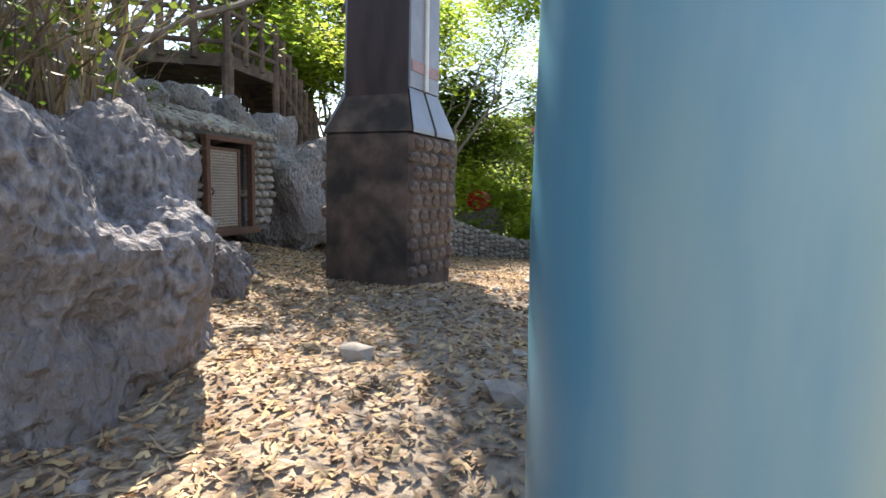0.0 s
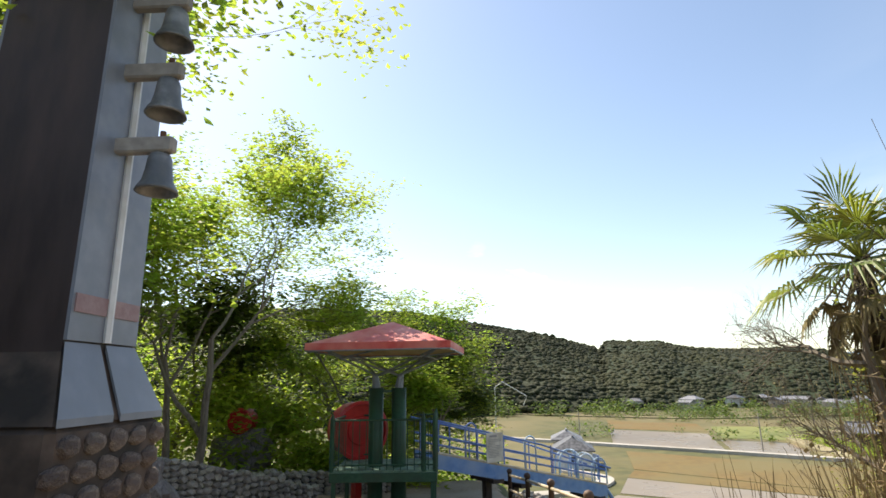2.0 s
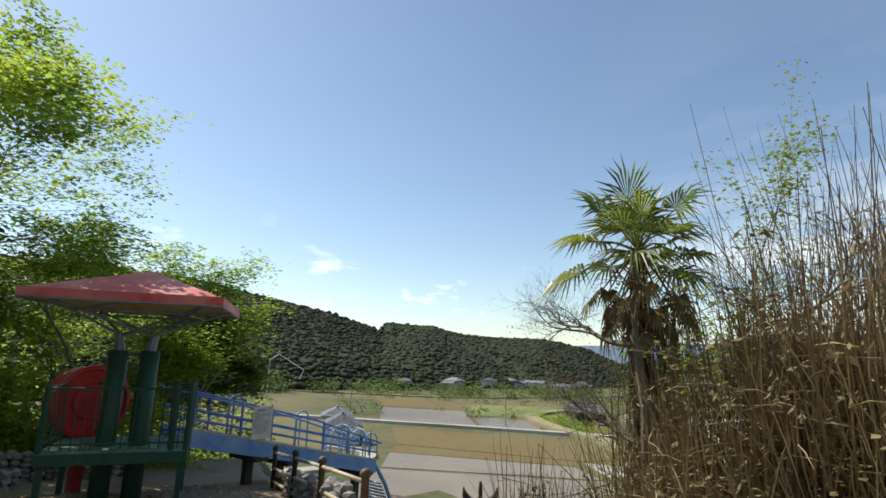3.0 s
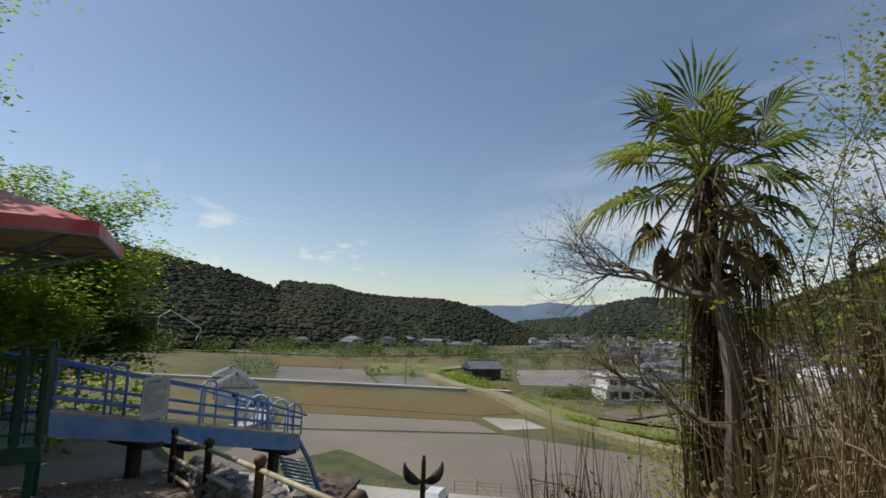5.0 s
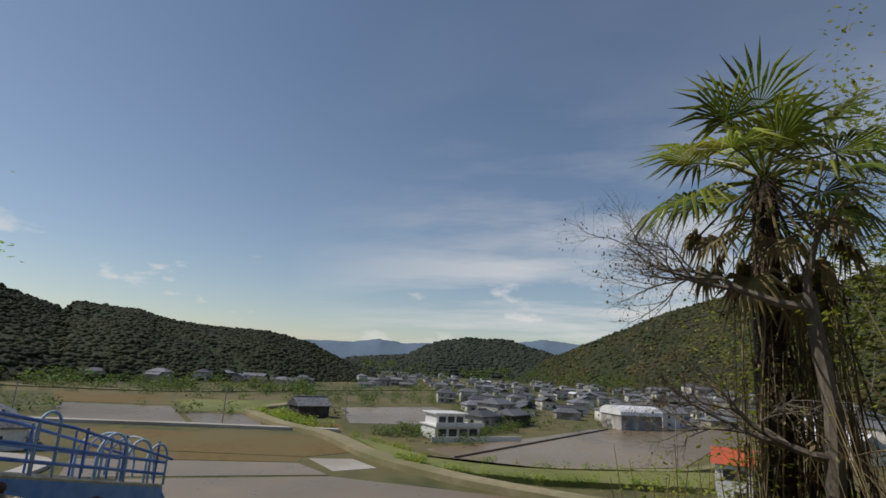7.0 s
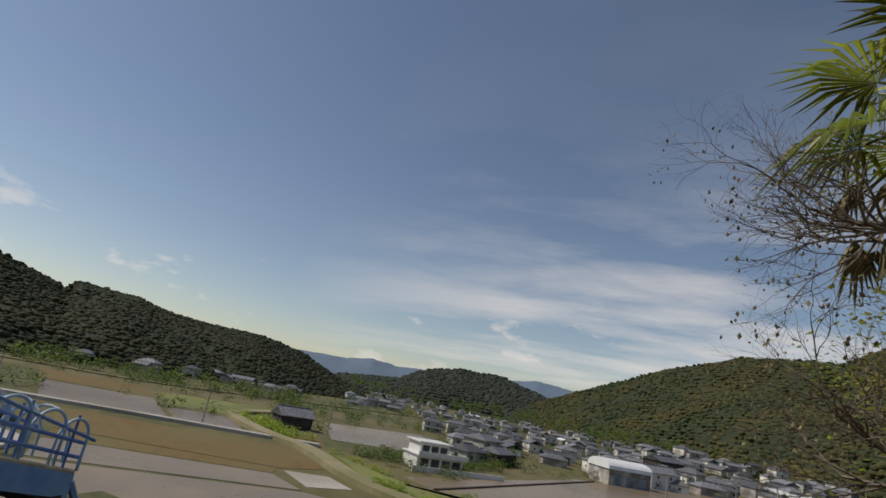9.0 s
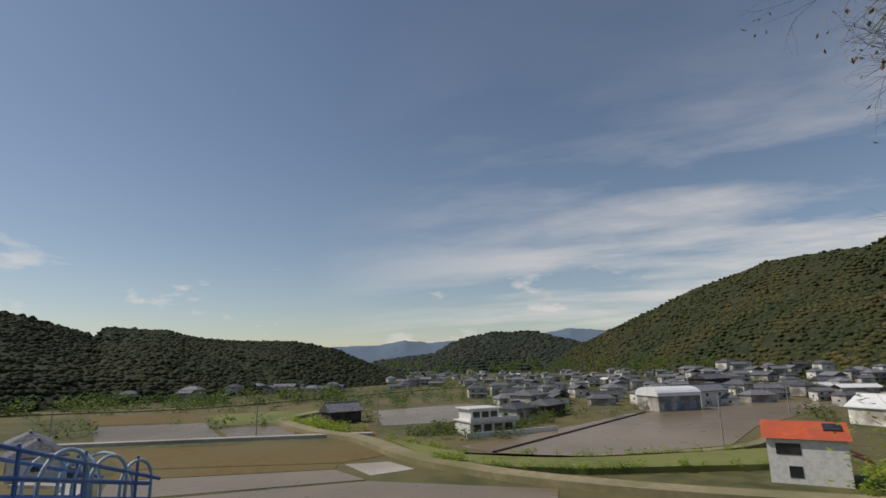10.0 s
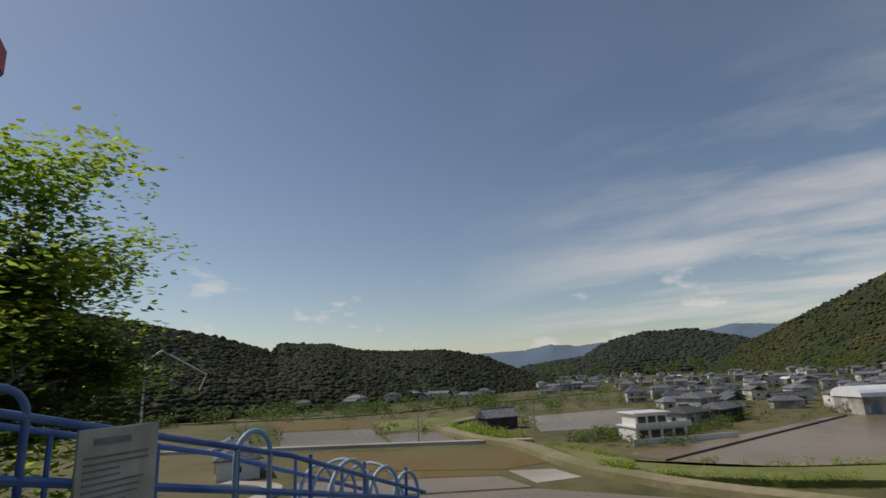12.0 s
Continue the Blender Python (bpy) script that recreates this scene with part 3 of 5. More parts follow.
ROADS = [
    ("road_farm_lane", [(70, 165), (92.8, 129.5), (109.6, 103.7), (127.2, 74.6)], 2.6, 0.75, "lane", "raised pale concrete lane between paddies"),
    ("road_earth_track", [(182.3, 126.4), (152.0, 120.9), (138.8, 108.8), (125.7, 90.1), (116.9, 71.4), (99.3, 51.0), (91.2, 36.7), (86.5, 22.7), (84, 0), (86, -40)], 4.2, 1.0, "earthroad", "winding earth track on the levee"),
    ("road_valley_bank", [(110, 290), (157.7, 225.8), (191.2, 193.3), (265.8, 177.6), (400, 150)], 3.0, 0.6, "earthroad", "grassy bank track along the valley"),
    ("road_pond_edge", [(103, 41), (106, 19), (129, -9), (168, -18)], 2.4, 0.9, "earthroad", "earth bank at the edge of the pond"),
    ("road_foot_lane", [(30, 75), (34, 62), (40, 48), (47, 34), (56, 20), (66, 8)], 4.5, 0.35, "lane", "pale paved lane at the foot of the slope"),
    ("road_pond_dyke", [(110, 37.7), (203, 14)], 0.6, 0.35, "darkwood", "narrow dark dyke across the pond"),
    ("road_temple_lane", [(60, 98), (62, 88), (57, 82), (48, 79), (38, 80)], 3.0, 0.5, "lane", "pale lane curving to the old house"),
]
for rname, pts, w, h, mk, lab in ROADS:
    tagged(part(rname, ribbon(smooth_line(pts), w, VALLEY + h, 1.2), M[mk]), lab, "road", kind="structure")


# ---- valley houses ----
def house_parts(w, d, h, roof_mat, wall_mat, rise=1.6, hip=True, storeys=1, over=0.6):
    """A house with hipped or gabled roof, base at the origin."""
    wall = Geo().box((0, 0, h / 2), (w, d, h))
    roof = Geo()
    a, b = w / 2 + over, d / 2 + over
    rx = a - (b * 0.75 if hip else 0)
    t = 0.22
    for z0, flip in ((h, False), (h - t, True)):
        vs = [(-a, -b, z0), (a, -b, z0), (a, b, z0), (-a, b, z0), (-rx, 0, z0 + rise), (rx, 0, z0 + rise)]
        fs = [(0, 1, 5, 4), (2, 3, 4, 5), (1, 2, 5), (3, 0, 4)]
        roof.add(vs, [f[::-1] for f in fs] if flip else fs)
    k = len(roof.v) - 12
    roof.f += [(k, k + 6, k + 7, k + 1), (k + 1, k + 7, k + 8, k + 2), (k + 2, k + 8, k + 9, k + 3), (k + 3, k + 9, k + 6, k)]
    roof.box((0, 0, h + rise + 0.08), (2 * rx + 0.3, 0.35, 0.3))
    wins = []
    for s in range(storeys):
        z = h * (s + 0.5) / storeys
        for k in range(2):
            x = -w / 2 + (k + 0.5) * w / 2
            for side in (-1,):
                wins.append(Geo().box((x, side * d / 2, z), (1.3, 0.12, 1.1)))
    wins.append(Geo().box((-w / 2, 0, h * 0.5), (0.12, 1.2, 1.0)))
    return wall, roof, wins


def house(at, w, d, h, rz, roof_mat, wall_mat, label, rise=1.6, hip=True, storeys=1, lean_to=False, group=""):
    ob = thing("house", at, label, "house", group, rz)
    wall, roof, wins = house_parts(w, d, h, roof_mat, wall_mat, rise, hip, storeys)
    part("wall", wall, wall_mat, ob)
    part("roof", roof, roof_mat, ob)
    for g in wins:
        part("window", g, M["glassdark"], ob)
    if lean_to:
        part("lower_roof", Geo().box((0, 0, 0), (1, 1, 1), m=Matrix.Translation((0, -d / 2 - 0.8, h * 0.5)) @ Matrix.Rotation(radians(14), 4, "X") @ Matrix.Diagonal((w + 1, 2.2, 0.16, 1))), roof_mat, ob)
    return ob


def place_rt(a, r):
    return EYE.x + r * math.sin(radians(a)), EYE.y + r * math.cos(radians(a))


rng = random.Random(5)
proto = []
for w, d, h, rise, hip, st, lab in ((11, 8, 3.2, 2.0, True, 1, "low farmhouse with a grey tiled hip roof"), (10, 8, 5.6, 1.9, True, 2, "two-storey house with a grey tiled hip roof"),
                                  (13, 7, 3.4, 1.8, False, 1, "long gabled house with grey tiles"), (9, 7, 5.2, 1.7, False, 2, "two-storey gabled house with pale walls"), (16, 9, 4.2, 1.3, False, 1, "low shed with a pale metal roof")):
    o = house((300, -400, VALLEY), w, d, h, 0, M["whitesheet"] if "metal" in lab else M["tileroof"], M["housewall"], lab, rise, hip, st, lean_to=st == 2, group="village houses")
    proto.append(o)
spots = []


def wet(x, y):
    """Whether a spot lies on one of the fields or ponds."""
    for fm, poly, h in FIELDS.values():
        inside = False
        for (x0, y0), (x1, y1) in zip(poly, poly[1:] + poly[:1]):
            if (y0 > y) != (y1 > y) and x < x0 + (x1 - x0) * (y - y0) / (y1 - y0):
                inside = not inside
        if inside:
            return True
    return False


def free(x, y, gap):
    for a, b in spots:
        if (a - x) ** 2 + (b - y) ** 2 < gap * gap:
            return False
    spots.append((x, y))
    return True


def scatter(n, a0, a1, r0, r1, gap, slope=0.0):
    made = tries = 0
    while made < n and tries < n * 40:
        tries += 1
        a, r = rng.uniform(a0, a1), r0 + (r1 - r0) * rng.random() ** 1.3
        x, y = place_rt(a, r)
        if wet(x, y) or not free(x, y, gap):
            continue
        z = VALLEY + max(0.0, r - r0) * slope
        o = copy_thing(rng.choice(proto[:4] if rng.random() < 0.85 else proto), pose(x, y, z, 0, 0, rng.choice((20, 110, 35, -60)) + rng.uniform(-8, 8)))
        s = rng.uniform(0.68, 1.0)
        o.scale = (s, s, s)
        made += 1


scatter(16, 37.5, 43, 335, 350, 12)
scatter(20, 44, 57, 370, 425, 12)
scatter(110, 61, 86, 400, 980, 17)
scatter(38, 70, 91, 225, 430, 15)
scatter(52, 91, 108, 290, 470, 13, 0.06)
scatter(36, 84, 100, 400, 700, 15, 0.02)
scatter(12, 88, 104, 230, 290, 15)
# the first of each kind stand at the far end of the village
for i, o in enumerate(proto):
    x, y = place_rt(93 + 2.2 * i, 285 + 9 * i)
    o.matrix_basis = pose(x, y, VALLEY, 0, 0, 25 + 30 * i)

house((152, 100, VALLEY), 10, 7.5, 3.6, -32, M["tileroof"], M["darkwall"], "dark timber farmhouse with a grey gabled roof", 2.4, False, 1)
house((306, -12, VALLEY), 18, 10, 8.0, -38, M["tileroof"], M["darkwall"], "large dark two-storey building with grey roof", 2.2, False, 2)
house((172, 50, VALLEY), 10, 8, 3.6, -20, M["tileroof"], M["housewall"], "grey roofed house beside the pond", 1.8, True, 1)
house((188, 44, VALLEY), 12, 8, 3.6, -15, M["tileroof"], M["darkwall"], "low dark house beside the pond", 1.8, True, 1)
house((210, 55, VALLEY), 13, 9, 5.4, -15, M["tileroof"], M["housewall"], "two-storey grey roofed house behind the pond", 2, True, 2)
house((66, 104, VALLEY), 9, 7.5, 3.6, 60, M["tileroof"], M["whitepaint"], "white-walled old house with layered tile roof", 2.4, True, 1, lean_to=True)
house((70, 113, VALLEY), 8, 6, 4.6, 60, M["tileroof"], M["housewall"], "old house with grey roof among trees", 1.8, True, 2)
house((178, -46, VALLEY), 15, 10, 4.4, 40, M["whitesheet"], M["housewall"], "pale gabled building with a light metal roof", 3.0, False, 1)
house((260, -80, VALLEY), 15, 10, 5.0, 40, M["tileroof"], M["housewall"], "large tiled house near the hill", 2.6, True, 2)


def warehouse():
    ob = thing("warehouse", (216, 6.5, VALLEY), "grey warehouse with a bright white arched sheet roof", "warehouse", rz=-52)
    part("wall", Geo().prism([(-8.5, -6), (8.5, -6), (8.5, 6), (-8.5, 6)], 0, 5.0), M["housewall"], ob, "pale grey metal wall")
    g = Geo()
    n = 10
    for k in range(n + 1):
        a = math.pi * k / n
        y, z = -6.4 * math.cos(a), 5.0 + 3.0 * math.sin(a) ** 0.8
        g.v += [(-8.9, y, z), (8.9, y, z)]
    g.f = [(2 * k, 2 * k + 1, 2 * k + 3, 2 * k + 2) for k in range(n)] + [tuple(range(0, 2 * n + 2, 2)), tuple(reversed(range(1, 2 * n + 2, 2)))]
    part("roof", g, M["whitesheet"], ob, "white sheet roof")
    for x in (-5, 0, 5):
        part("door", Geo().box((x, -6.05, 1.7), (3, 0.15, 3.4)), M["steel"], ob)
    return ob


warehouse()
house((119, -15.5, VALLEY), 16, 4.5, 2.8, -9, M["tileroof"], M["housewall"], "long low shed with a grey gabled roof beside the pond", 0.9, False, 1)
house((238, -6, VALLEY), 15, 8, 5.6, -38, M["tileroof"], M["whitepaint"], "white two-storey house with a grey gabled roof", 2.2, False, 2)


def modern_house():
    ob = thing("modern_house", (139, 49, VALLEY), "white modern house with flat roofs and balcony beside the pond", "house", rz=-42)
    part("ground_floor", Geo().box((0, 0, 1.6), (13, 8, 3.2), bevel=0.05), M["whitepaint"], ob)
    part("upper_floor", Geo().box((-1.5, 0.4, 4.6), (8, 6.5, 2.8), bevel=0.05), M["whitepaint"], ob)
    part("roof", Geo().box((-1.5, 0.4, 6.15), (9.4, 7.8, 0.35), bevel=0.05), M["whitepaint"], ob)
    part("terrace_slab", Geo().box((0, -0.6, 3.3), (13.8, 9.4, 0.3)), M["whitepaint"], ob)
    part("balcony_wall", Geo().box((0, -5.2, 3.8), (13.8, 0.2, 0.9)), M["whitepaint"], ob)
    for x in (-4, -1.5, 1):
        part("window", Geo().box((x, -2.9, 4.7), (1.9, 0.12, 1.5)), M["glassdark"], ob)
    for x in (-4.5, -1.5, 1.5, 4.5):
        part("window", Geo().box((x, -4.0, 1.7), (2.2, 0.14, 1.8)), M["glassdark"], ob)
    part("garden_wall", Geo().box((4, -7.0, 0.6), (26, 0.3, 1.2)), M["whitepaint"], ob)
    return ob


modern_house()


def red_house():
    ob = thing("red_roofed_house", (99.5, -12.5, VALLEY), "white two-storey house with a bright orange-red roof", "house", rz=-8)
    part("wall", Geo().box((0, 0, 3.0), (7.5, 9.5, 6.0)), M["whitepaint"], ob)
    g = Geo()
    vs = [(-4.3, -5.3, 6.0), (4.3, -5.3, 6.0), (4.3, 5.3, 6.0), (-4.3, 5.3, 6.0), (0.6, -5.3, 8.0), (0.6, 5.3, 8.0)]
    g.add(vs, [(0, 4, 5, 3), (1, 2, 5, 4), (0, 1, 4), (2, 3, 5), (3, 2, 1, 0)])
    part("roof", g, M["orange"], ob)
    part("side_roof", Geo().box((0, 0, 0), (1, 1, 1), m=Matrix.Translation((0, -6.2, 3.6)) @ Matrix.Rotation(radians(22), 4, "X") @ Matrix.Diagonal((6, 2.6, 0.18, 1))), M["orange"], ob)
    for y, z in ((2.2, 4.6), (1.6, 1.6)):
        part("window", Geo().box((-3.76, y, z), (0.12, 3.0 if z > 3 else 1.6, 1.5)), M["glassdark"], ob)
    part("solar_heater", Geo().box((0, 0, 0), (1, 1, 1), m=Matrix.Translation((-1.2, -3.4, 7.4)) @ Matrix.Rotation(radians(-22), 4, "Y") @ Matrix.Diagonal((1.8, 2.2, 0.25, 1))), M["glassdark"], ob)
    return ob


red_house()


def utility_pole(x, y, h):
    ob = thing("utility_pole", (x, y, VALLEY), "thin grey concrete utility pole", "utility pole", "valley poles")
    part("pole", Geo().tube([(0, 0, 0), (0, 0, h)], [0.17, 0.11], 8), M["armwood"], ob)
    part("crossarm", Geo().box((0, 0, h - 0.9), (1.8, 0.12, 0.12)), M["armwood"], ob)


for x, y, h in ((119, 104, 9), (132, -4, 10), (205, -28, 10), (97, 150, 8), (150, 86, 9), (230, 40, 10), (260, 10, 10)):
    utility_pole(x, y, h)


def car(x, y, z, rz):
    ob = thing("car", (x, y, z), "small white car parked at the foot of the slope", "car", rz=rz)
    g = Geo()
    prof = [(-1.7, 0.35), (-1.75, 0.8), (-1.6, 1.0), (-1.25, 1.5), (0.6, 1.55), (1.1, 1.0), (1.7, 0.85), (1.75, 0.35)]
    n = len(prof)
    for y0, s in ((-0.78, 1), (0.78, 1)):
        g.v += [(px_, y0 * (1 if pz < 1.1 else 0.85), pz) for px_, pz in prof]
    g.f = [tuple(range(n)), tuple(reversed(range(n, 2 * n)))] + [(i, i + n, (i + 1) % n + n, (i + 1) % n) for i in range(n)]
    part("body", g, M["carwhite"], ob)
    part("windscreen", Geo().box((0, 0, 0), (1, 1, 1), m=Matrix.Translation((0.88, 0, 1.27)) @ Matrix.Rotation(radians(47), 4, "Y") @ Matrix.Diagonal((0.7, 1.2, 0.03, 1))), M["glassdark"], ob)
    for sx in (-1.05, 1.05):
        for sy in (-0.72, 0.72):
            part("wheel", Geo().tube([(sx, sy - 0.1, 0.3), (sx, sy + 0.1, 0.3)], 0.3, 14), M["void"], ob)


car(44.9, 34.0, VALLEY + 0.36, 20)


# shrubs and small trees of the valley, as uncountable growth
def clump_stuff(name, spotlist, material, label, leaves=60):
    g, r2 = Geo(), random.Random(9)
    for x, y, z, s in spotlist:
        for _ in range(leaves):
            a, b, c = r2.uniform(0, 6.283), r2.random() ** 0.5, r2.random()
            p = Vector((x + math.cos(a) * b * s, y + math.sin(a) * b * s, z + s * (0.15 + 1.5 * c * (1 - 0.5 * b * b))))
            leaf_cards(g, [p], s * 0.42, r2, 0.4, 0.0)
    return tagged(part(name, g, material), label, "shrubs", kind="stuff")


sp = []
for _ in range(1300):  # along the banks and between houses
    a, r = rng.uniform(30, 107), rng.uniform(175, 600)
    x, y = place_rt(a, r)
    if wet(x, y):
        continue
    sp.append((x, y, VALLEY + (max(0, r - 300) * 0.05 if a > 92 else 0), rng.uniform(1.0, 3.2)))
clump_stuff("valley_shrubs", sp, M["leafdark"], "dark green shrubs and small trees among the houses", 40)
sp = []
for k in range(160):
    t = rng.random()
    i = rng.choice(range(7))
    q = FIELDS["levee"][1]
    a, b = Vector(q[i]), Vector(q[(i + 1) % 8])
    p = a.lerp(b, t)
    sp.append((p.x, p.y, VALLEY + 0.8, rng.uniform(0.4, 1.1)))
for k in range(120):
    a, b = Vector((147, 116)), Vector((126, 85))
    p = a.lerp(b, rng.random()) + Vector((rng.uniform(0, 9), rng.uniform(-5, 5)))
    sp.append((p.x, p.y, VALLEY, rng.uniform(0.7, 1.8)))
clump_stuff("levee_growth", sp, M["leaf"], "fresh green growth on the levee", 40)
sp = [(86.5 + rng.gauss(0, 2.4), -20.5 + rng.gauss(0, 2.2), VALLEY + rng.uniform(0, 3.4), rng.uniform(0.9, 1.7)) for _ in range(46)]
clump_stuff("garden_growth", sp, M["leaf"], "fresh green garden trees beside the red-roofed house", 70)
sp = []
for _ in range(240):  # hedges and trees round the houses by the pond
    x, y = rng.uniform(126, 205), rng.uniform(38, 66)
    if not wet(x, y):
        sp.append((x, y, VALLEY, rng.uniform(0.8, 2.2)))
clump_stuff("pond_hedges", sp, M["leafdark"], "dark green hedges and garden trees by the pond", 45)
sp = [(*place_rt(rng.uniform(20, 57), rng.uniform(270, 340)), VALLEY, rng.uniform(2, 5)) for _ in range(130)]
sp += [(*place_rt(rng.uniform(61, 110), rng.uniform(480, 640)), VALLEY + rng.uniform(5, 16), rng.uniform(3, 6)) for _ in range(120)]
clump_stuff("woodland_edge", sp, M["leafdark"], "dark bushes along the foot of the hills", 60)


# ---- terrace things ----
def boulder(at, s, seed, label, sub=4, rough=0.32, rz=0):
    ob = part("boulder", Geo().blob((0, 0, s[2] * 0.75), s, seed, rough, sub), M["rock"])
    ob.matrix_basis = pose(*at, 0, 0, rz)
    return tagged(ob, label, "boulder", "boulders on the bank")


boulder((-1.42, -2.2, -0.2), (0.58, 0.62, 0.78), 1, "tall grey limestone boulder with rough streaked face", 6, 0.3)
boulder((-2.45, -0.9, -0.1), (0.52, 0.6, 1.12), 2, "massive grey limestone outcrop with hanging dry grass", 6, 0.3)
boulder((-2.3, -2.9, -0.1), (0.8, 0.8, 1.0), 17, "grey limestone boulder half buried in the bank", 5)
boulder((-1.5, -0.5, -0.08), (0.2, 0.21, 0.28), 3, "small broken grey rock at the foot of the outcrop", 5)
boulder((-1.75, 0.15, -0.05), (0.24, 0.22, 0.2), 4, "small broken grey rock at the foot of the outcrop", 5)
boulder((-2.5, 0.35, 0.05), (0.3, 0.3, 0.3), 5, "grey rock beside the stone hut")
for k, (x, y, z, a, b, c) in enumerate(((-2.75, 4.4, 0.0, 0.6, 0.6, 0.8), (-2.5, 5.3, 0.0, 0.75, 0.7, 0.62), (-1.9, 6.2, -0.2, 0.8, 0.7, 0.5), (-3.6, 5.0, 0.4, 0.9, 0.9, 0.9), (-3.0, 6.6, 0.1, 0.7, 0.7, 0.9), (-1.2, 7.4, -0.4, 0.7, 0.6, 0.5), (-4.1, 2.2, 1.5, 0.5, 0.45, 0.4), (-3.9, 3.1, 1.6, 0.45, 0.4, 0.35), (-3.6, 4.0, 1.5, 0.4, 0.4, 0.4))):
    boulder((x, y, z), (a, b, c), 20 + k, "weathered grey limestone rock in the bank")


def bell_tower():
    ob = thing("bell_tower", (-0.45, 1.08, 0), "dark bell tower on a brown stone-block base with grey steel sides", "tower", rz=-21.4)
    w, d, h = 0.97, 0.92, 1.37
    base = part("base", Geo().box((0, 0, h / 2 - 0.1), (w, d, h + 0.2), bevel=0.035), M["basecon"], ob, "stained brown concrete base")
    # sloping shoulder between base and shaft
    g = Geo()
    a, b, a2, b2 = w / 2, d / 2, 0.35, 0.30
    g.add([(-a, -b, h), (a, -b, h), (a, b, h), (-a, b, h), (-a2, -b2, h + 0.36), (a2, -b2, h + 0.36), (a2, b2, h + 0.36), (-a2, b2, h + 0.36)],
          [(3, 2, 1, 0), (4, 5, 6, 7), (0, 1, 5, 4), (1, 2, 6, 5), (2, 3, 7, 6), (3, 0, 4, 7)])
    part("shoulder", g, M["basecon"], ob)
    top = 7.2
    t = 0.84
    for sx in (-1, 1):
        for sy in (-1, 1):  # sloped light plates over the shoulder
            y0, y1 = (0.03, b - 0.01) if sy > 0 else (-b + 0.01, -0.03)
            q0, q1 = (0.025, b2) if sy > 0 else (-b2, -0.025)
            off = 0.012
            p = Geo().add([(sx * (a + 0.012), y0, h - 0.01), (sx * (a + 0.012), y1, h - 0.01), (sx * (a2 + off), q1, h + 0.37), (sx * (a2 + off), q0, h + 0.37),
                           (sx * (a + 0.012), y0, h + 0.03), (sx * (a + 0.012), y1, h + 0.03), (sx * (a2 + off), q1, h + 0.41), (sx * (a2 + off), q0, h + 0.41)],
                          [(0, 1, 2, 3), (7, 6, 5, 4), (0, 4, 5, 1), (1, 5, 6, 2), (2, 6, 7, 3), (3, 7, 4, 0)])
            part("cap_plate", p, M["graypaint"], ob, "light grey sloped steel plate")
    g = Geo()
    g.add([(-a2, -b2, h + 0.36), (a2, -b2, h + 0.36), (a2, b2, h + 0.36), (-a2, b2, h + 0.36), (-a2 * t, -b2 * t, top), (a2 * t, -b2 * t, top), (a2 * t, b2 * t, top), (-a2 * t, b2 * t, top)],
          [(3, 2, 1, 0), (4, 5, 6, 7), (0, 1, 5, 4), (1, 2, 6, 5), (2, 3, 7, 6), (3, 0, 4, 7)])
    part("shaft", g, M["darkpanel"], ob, "dark brown shaft")
    for sx in (-1, 1):
        for sy in (-1, 1):
            y0, y1 = (0.02, b2) if sy > 0 else (-b2, -0.02)
            p = Geo().add([(sx * a2, y0, h + 0.42), (sx * a2, y1, h + 0.42), (sx * a2 * t, y1 * t, top), (sx * a2 * t, y0 * t, top),
                           (sx * (a2 + 0.02), y0, h + 0.42), (sx * (a2 + 0.02), y1, h + 0.42), (sx * (a2 * t + 0.02), y1 * t, top), (sx * (a2 * t + 0.02), y0 * t, top)],
                          [(0, 1, 2, 3), (7, 6, 5, 4), (0, 4, 5, 1), (1, 5, 6, 2), (2, 6, 7, 3), (3, 7, 4, 0)])
            part("side_panel", p, M["graypaint"], ob, "grey-blue steel side panel")
        part("light_strip", Geo().tube([(sx * (a2 + 0.03), 0, h + 0.42), (sx * (a2 * t + 0.03), 0, top)], 0.024, 6), M["whitepaint"], ob, "thin white strip")
        part("red_band", Geo().box((sx * (a2 + 0.012), 0, h + 0.62), (0.03, 2 * b2 - 0.04, 0.1)), M["rustband"], ob, "faded red band")
        for k in range(7):
            z = 2.96 + 0.5 * k
            near = sx < 0
            arm = part("arm", Geo().box((-0.42 if near else 0.49, 0.05 if near else -0.1, z), (0.3 if near else 0.44, 0.07, 0.1), bevel=0.012), M["armwood"], ob)
            bx, by = (-0.52, 0.05) if near else (0.63, -0.1)
            prof = [(0.03, 0.0), (0.07, -0.015), (0.085, -0.05), (0.095, -0.14), (0.11, -0.21), (0.14, -0.26), (0.15, -0.285), (0.13, -0.285), (0.1, -0.22), (0.03, -0.06)]
            bell = part("bell", Geo().lathe([(r * 0.8, q * 0.88) for r, q in prof[::-1]], (bx, by, z - 0.05), 20), M["bell"], ob, "weathered bronze bell", smooth=True)
            part("bolt", Geo().tube([(bx, by, z - 0.06), (bx, by, z + 0.09)], 0.018, 6), M["rust"], bell)
    # rough facing blocks on the two visible sides of the base
    rb = random.Random(3)
    me = []
    for k in range(4):
        me.append(Geo().blob((0, 0, 0), (0.5, 0.5, 0.5), 40 + k, 0.16, 2, 1.5).mesh("block", M["blockcon"]))
    for row in range(10):
        z = 0.07 + row * 0.133
        for col in range(5):
            y = -0.47 + 0.1 + col * 0.19 + (0.03 if row % 2 else -0.03)
            if y > 0.46:
                continue
            for sx in (-1, 1):
                o = new("block", me[rb.randrange(4)])
                o.parent = base
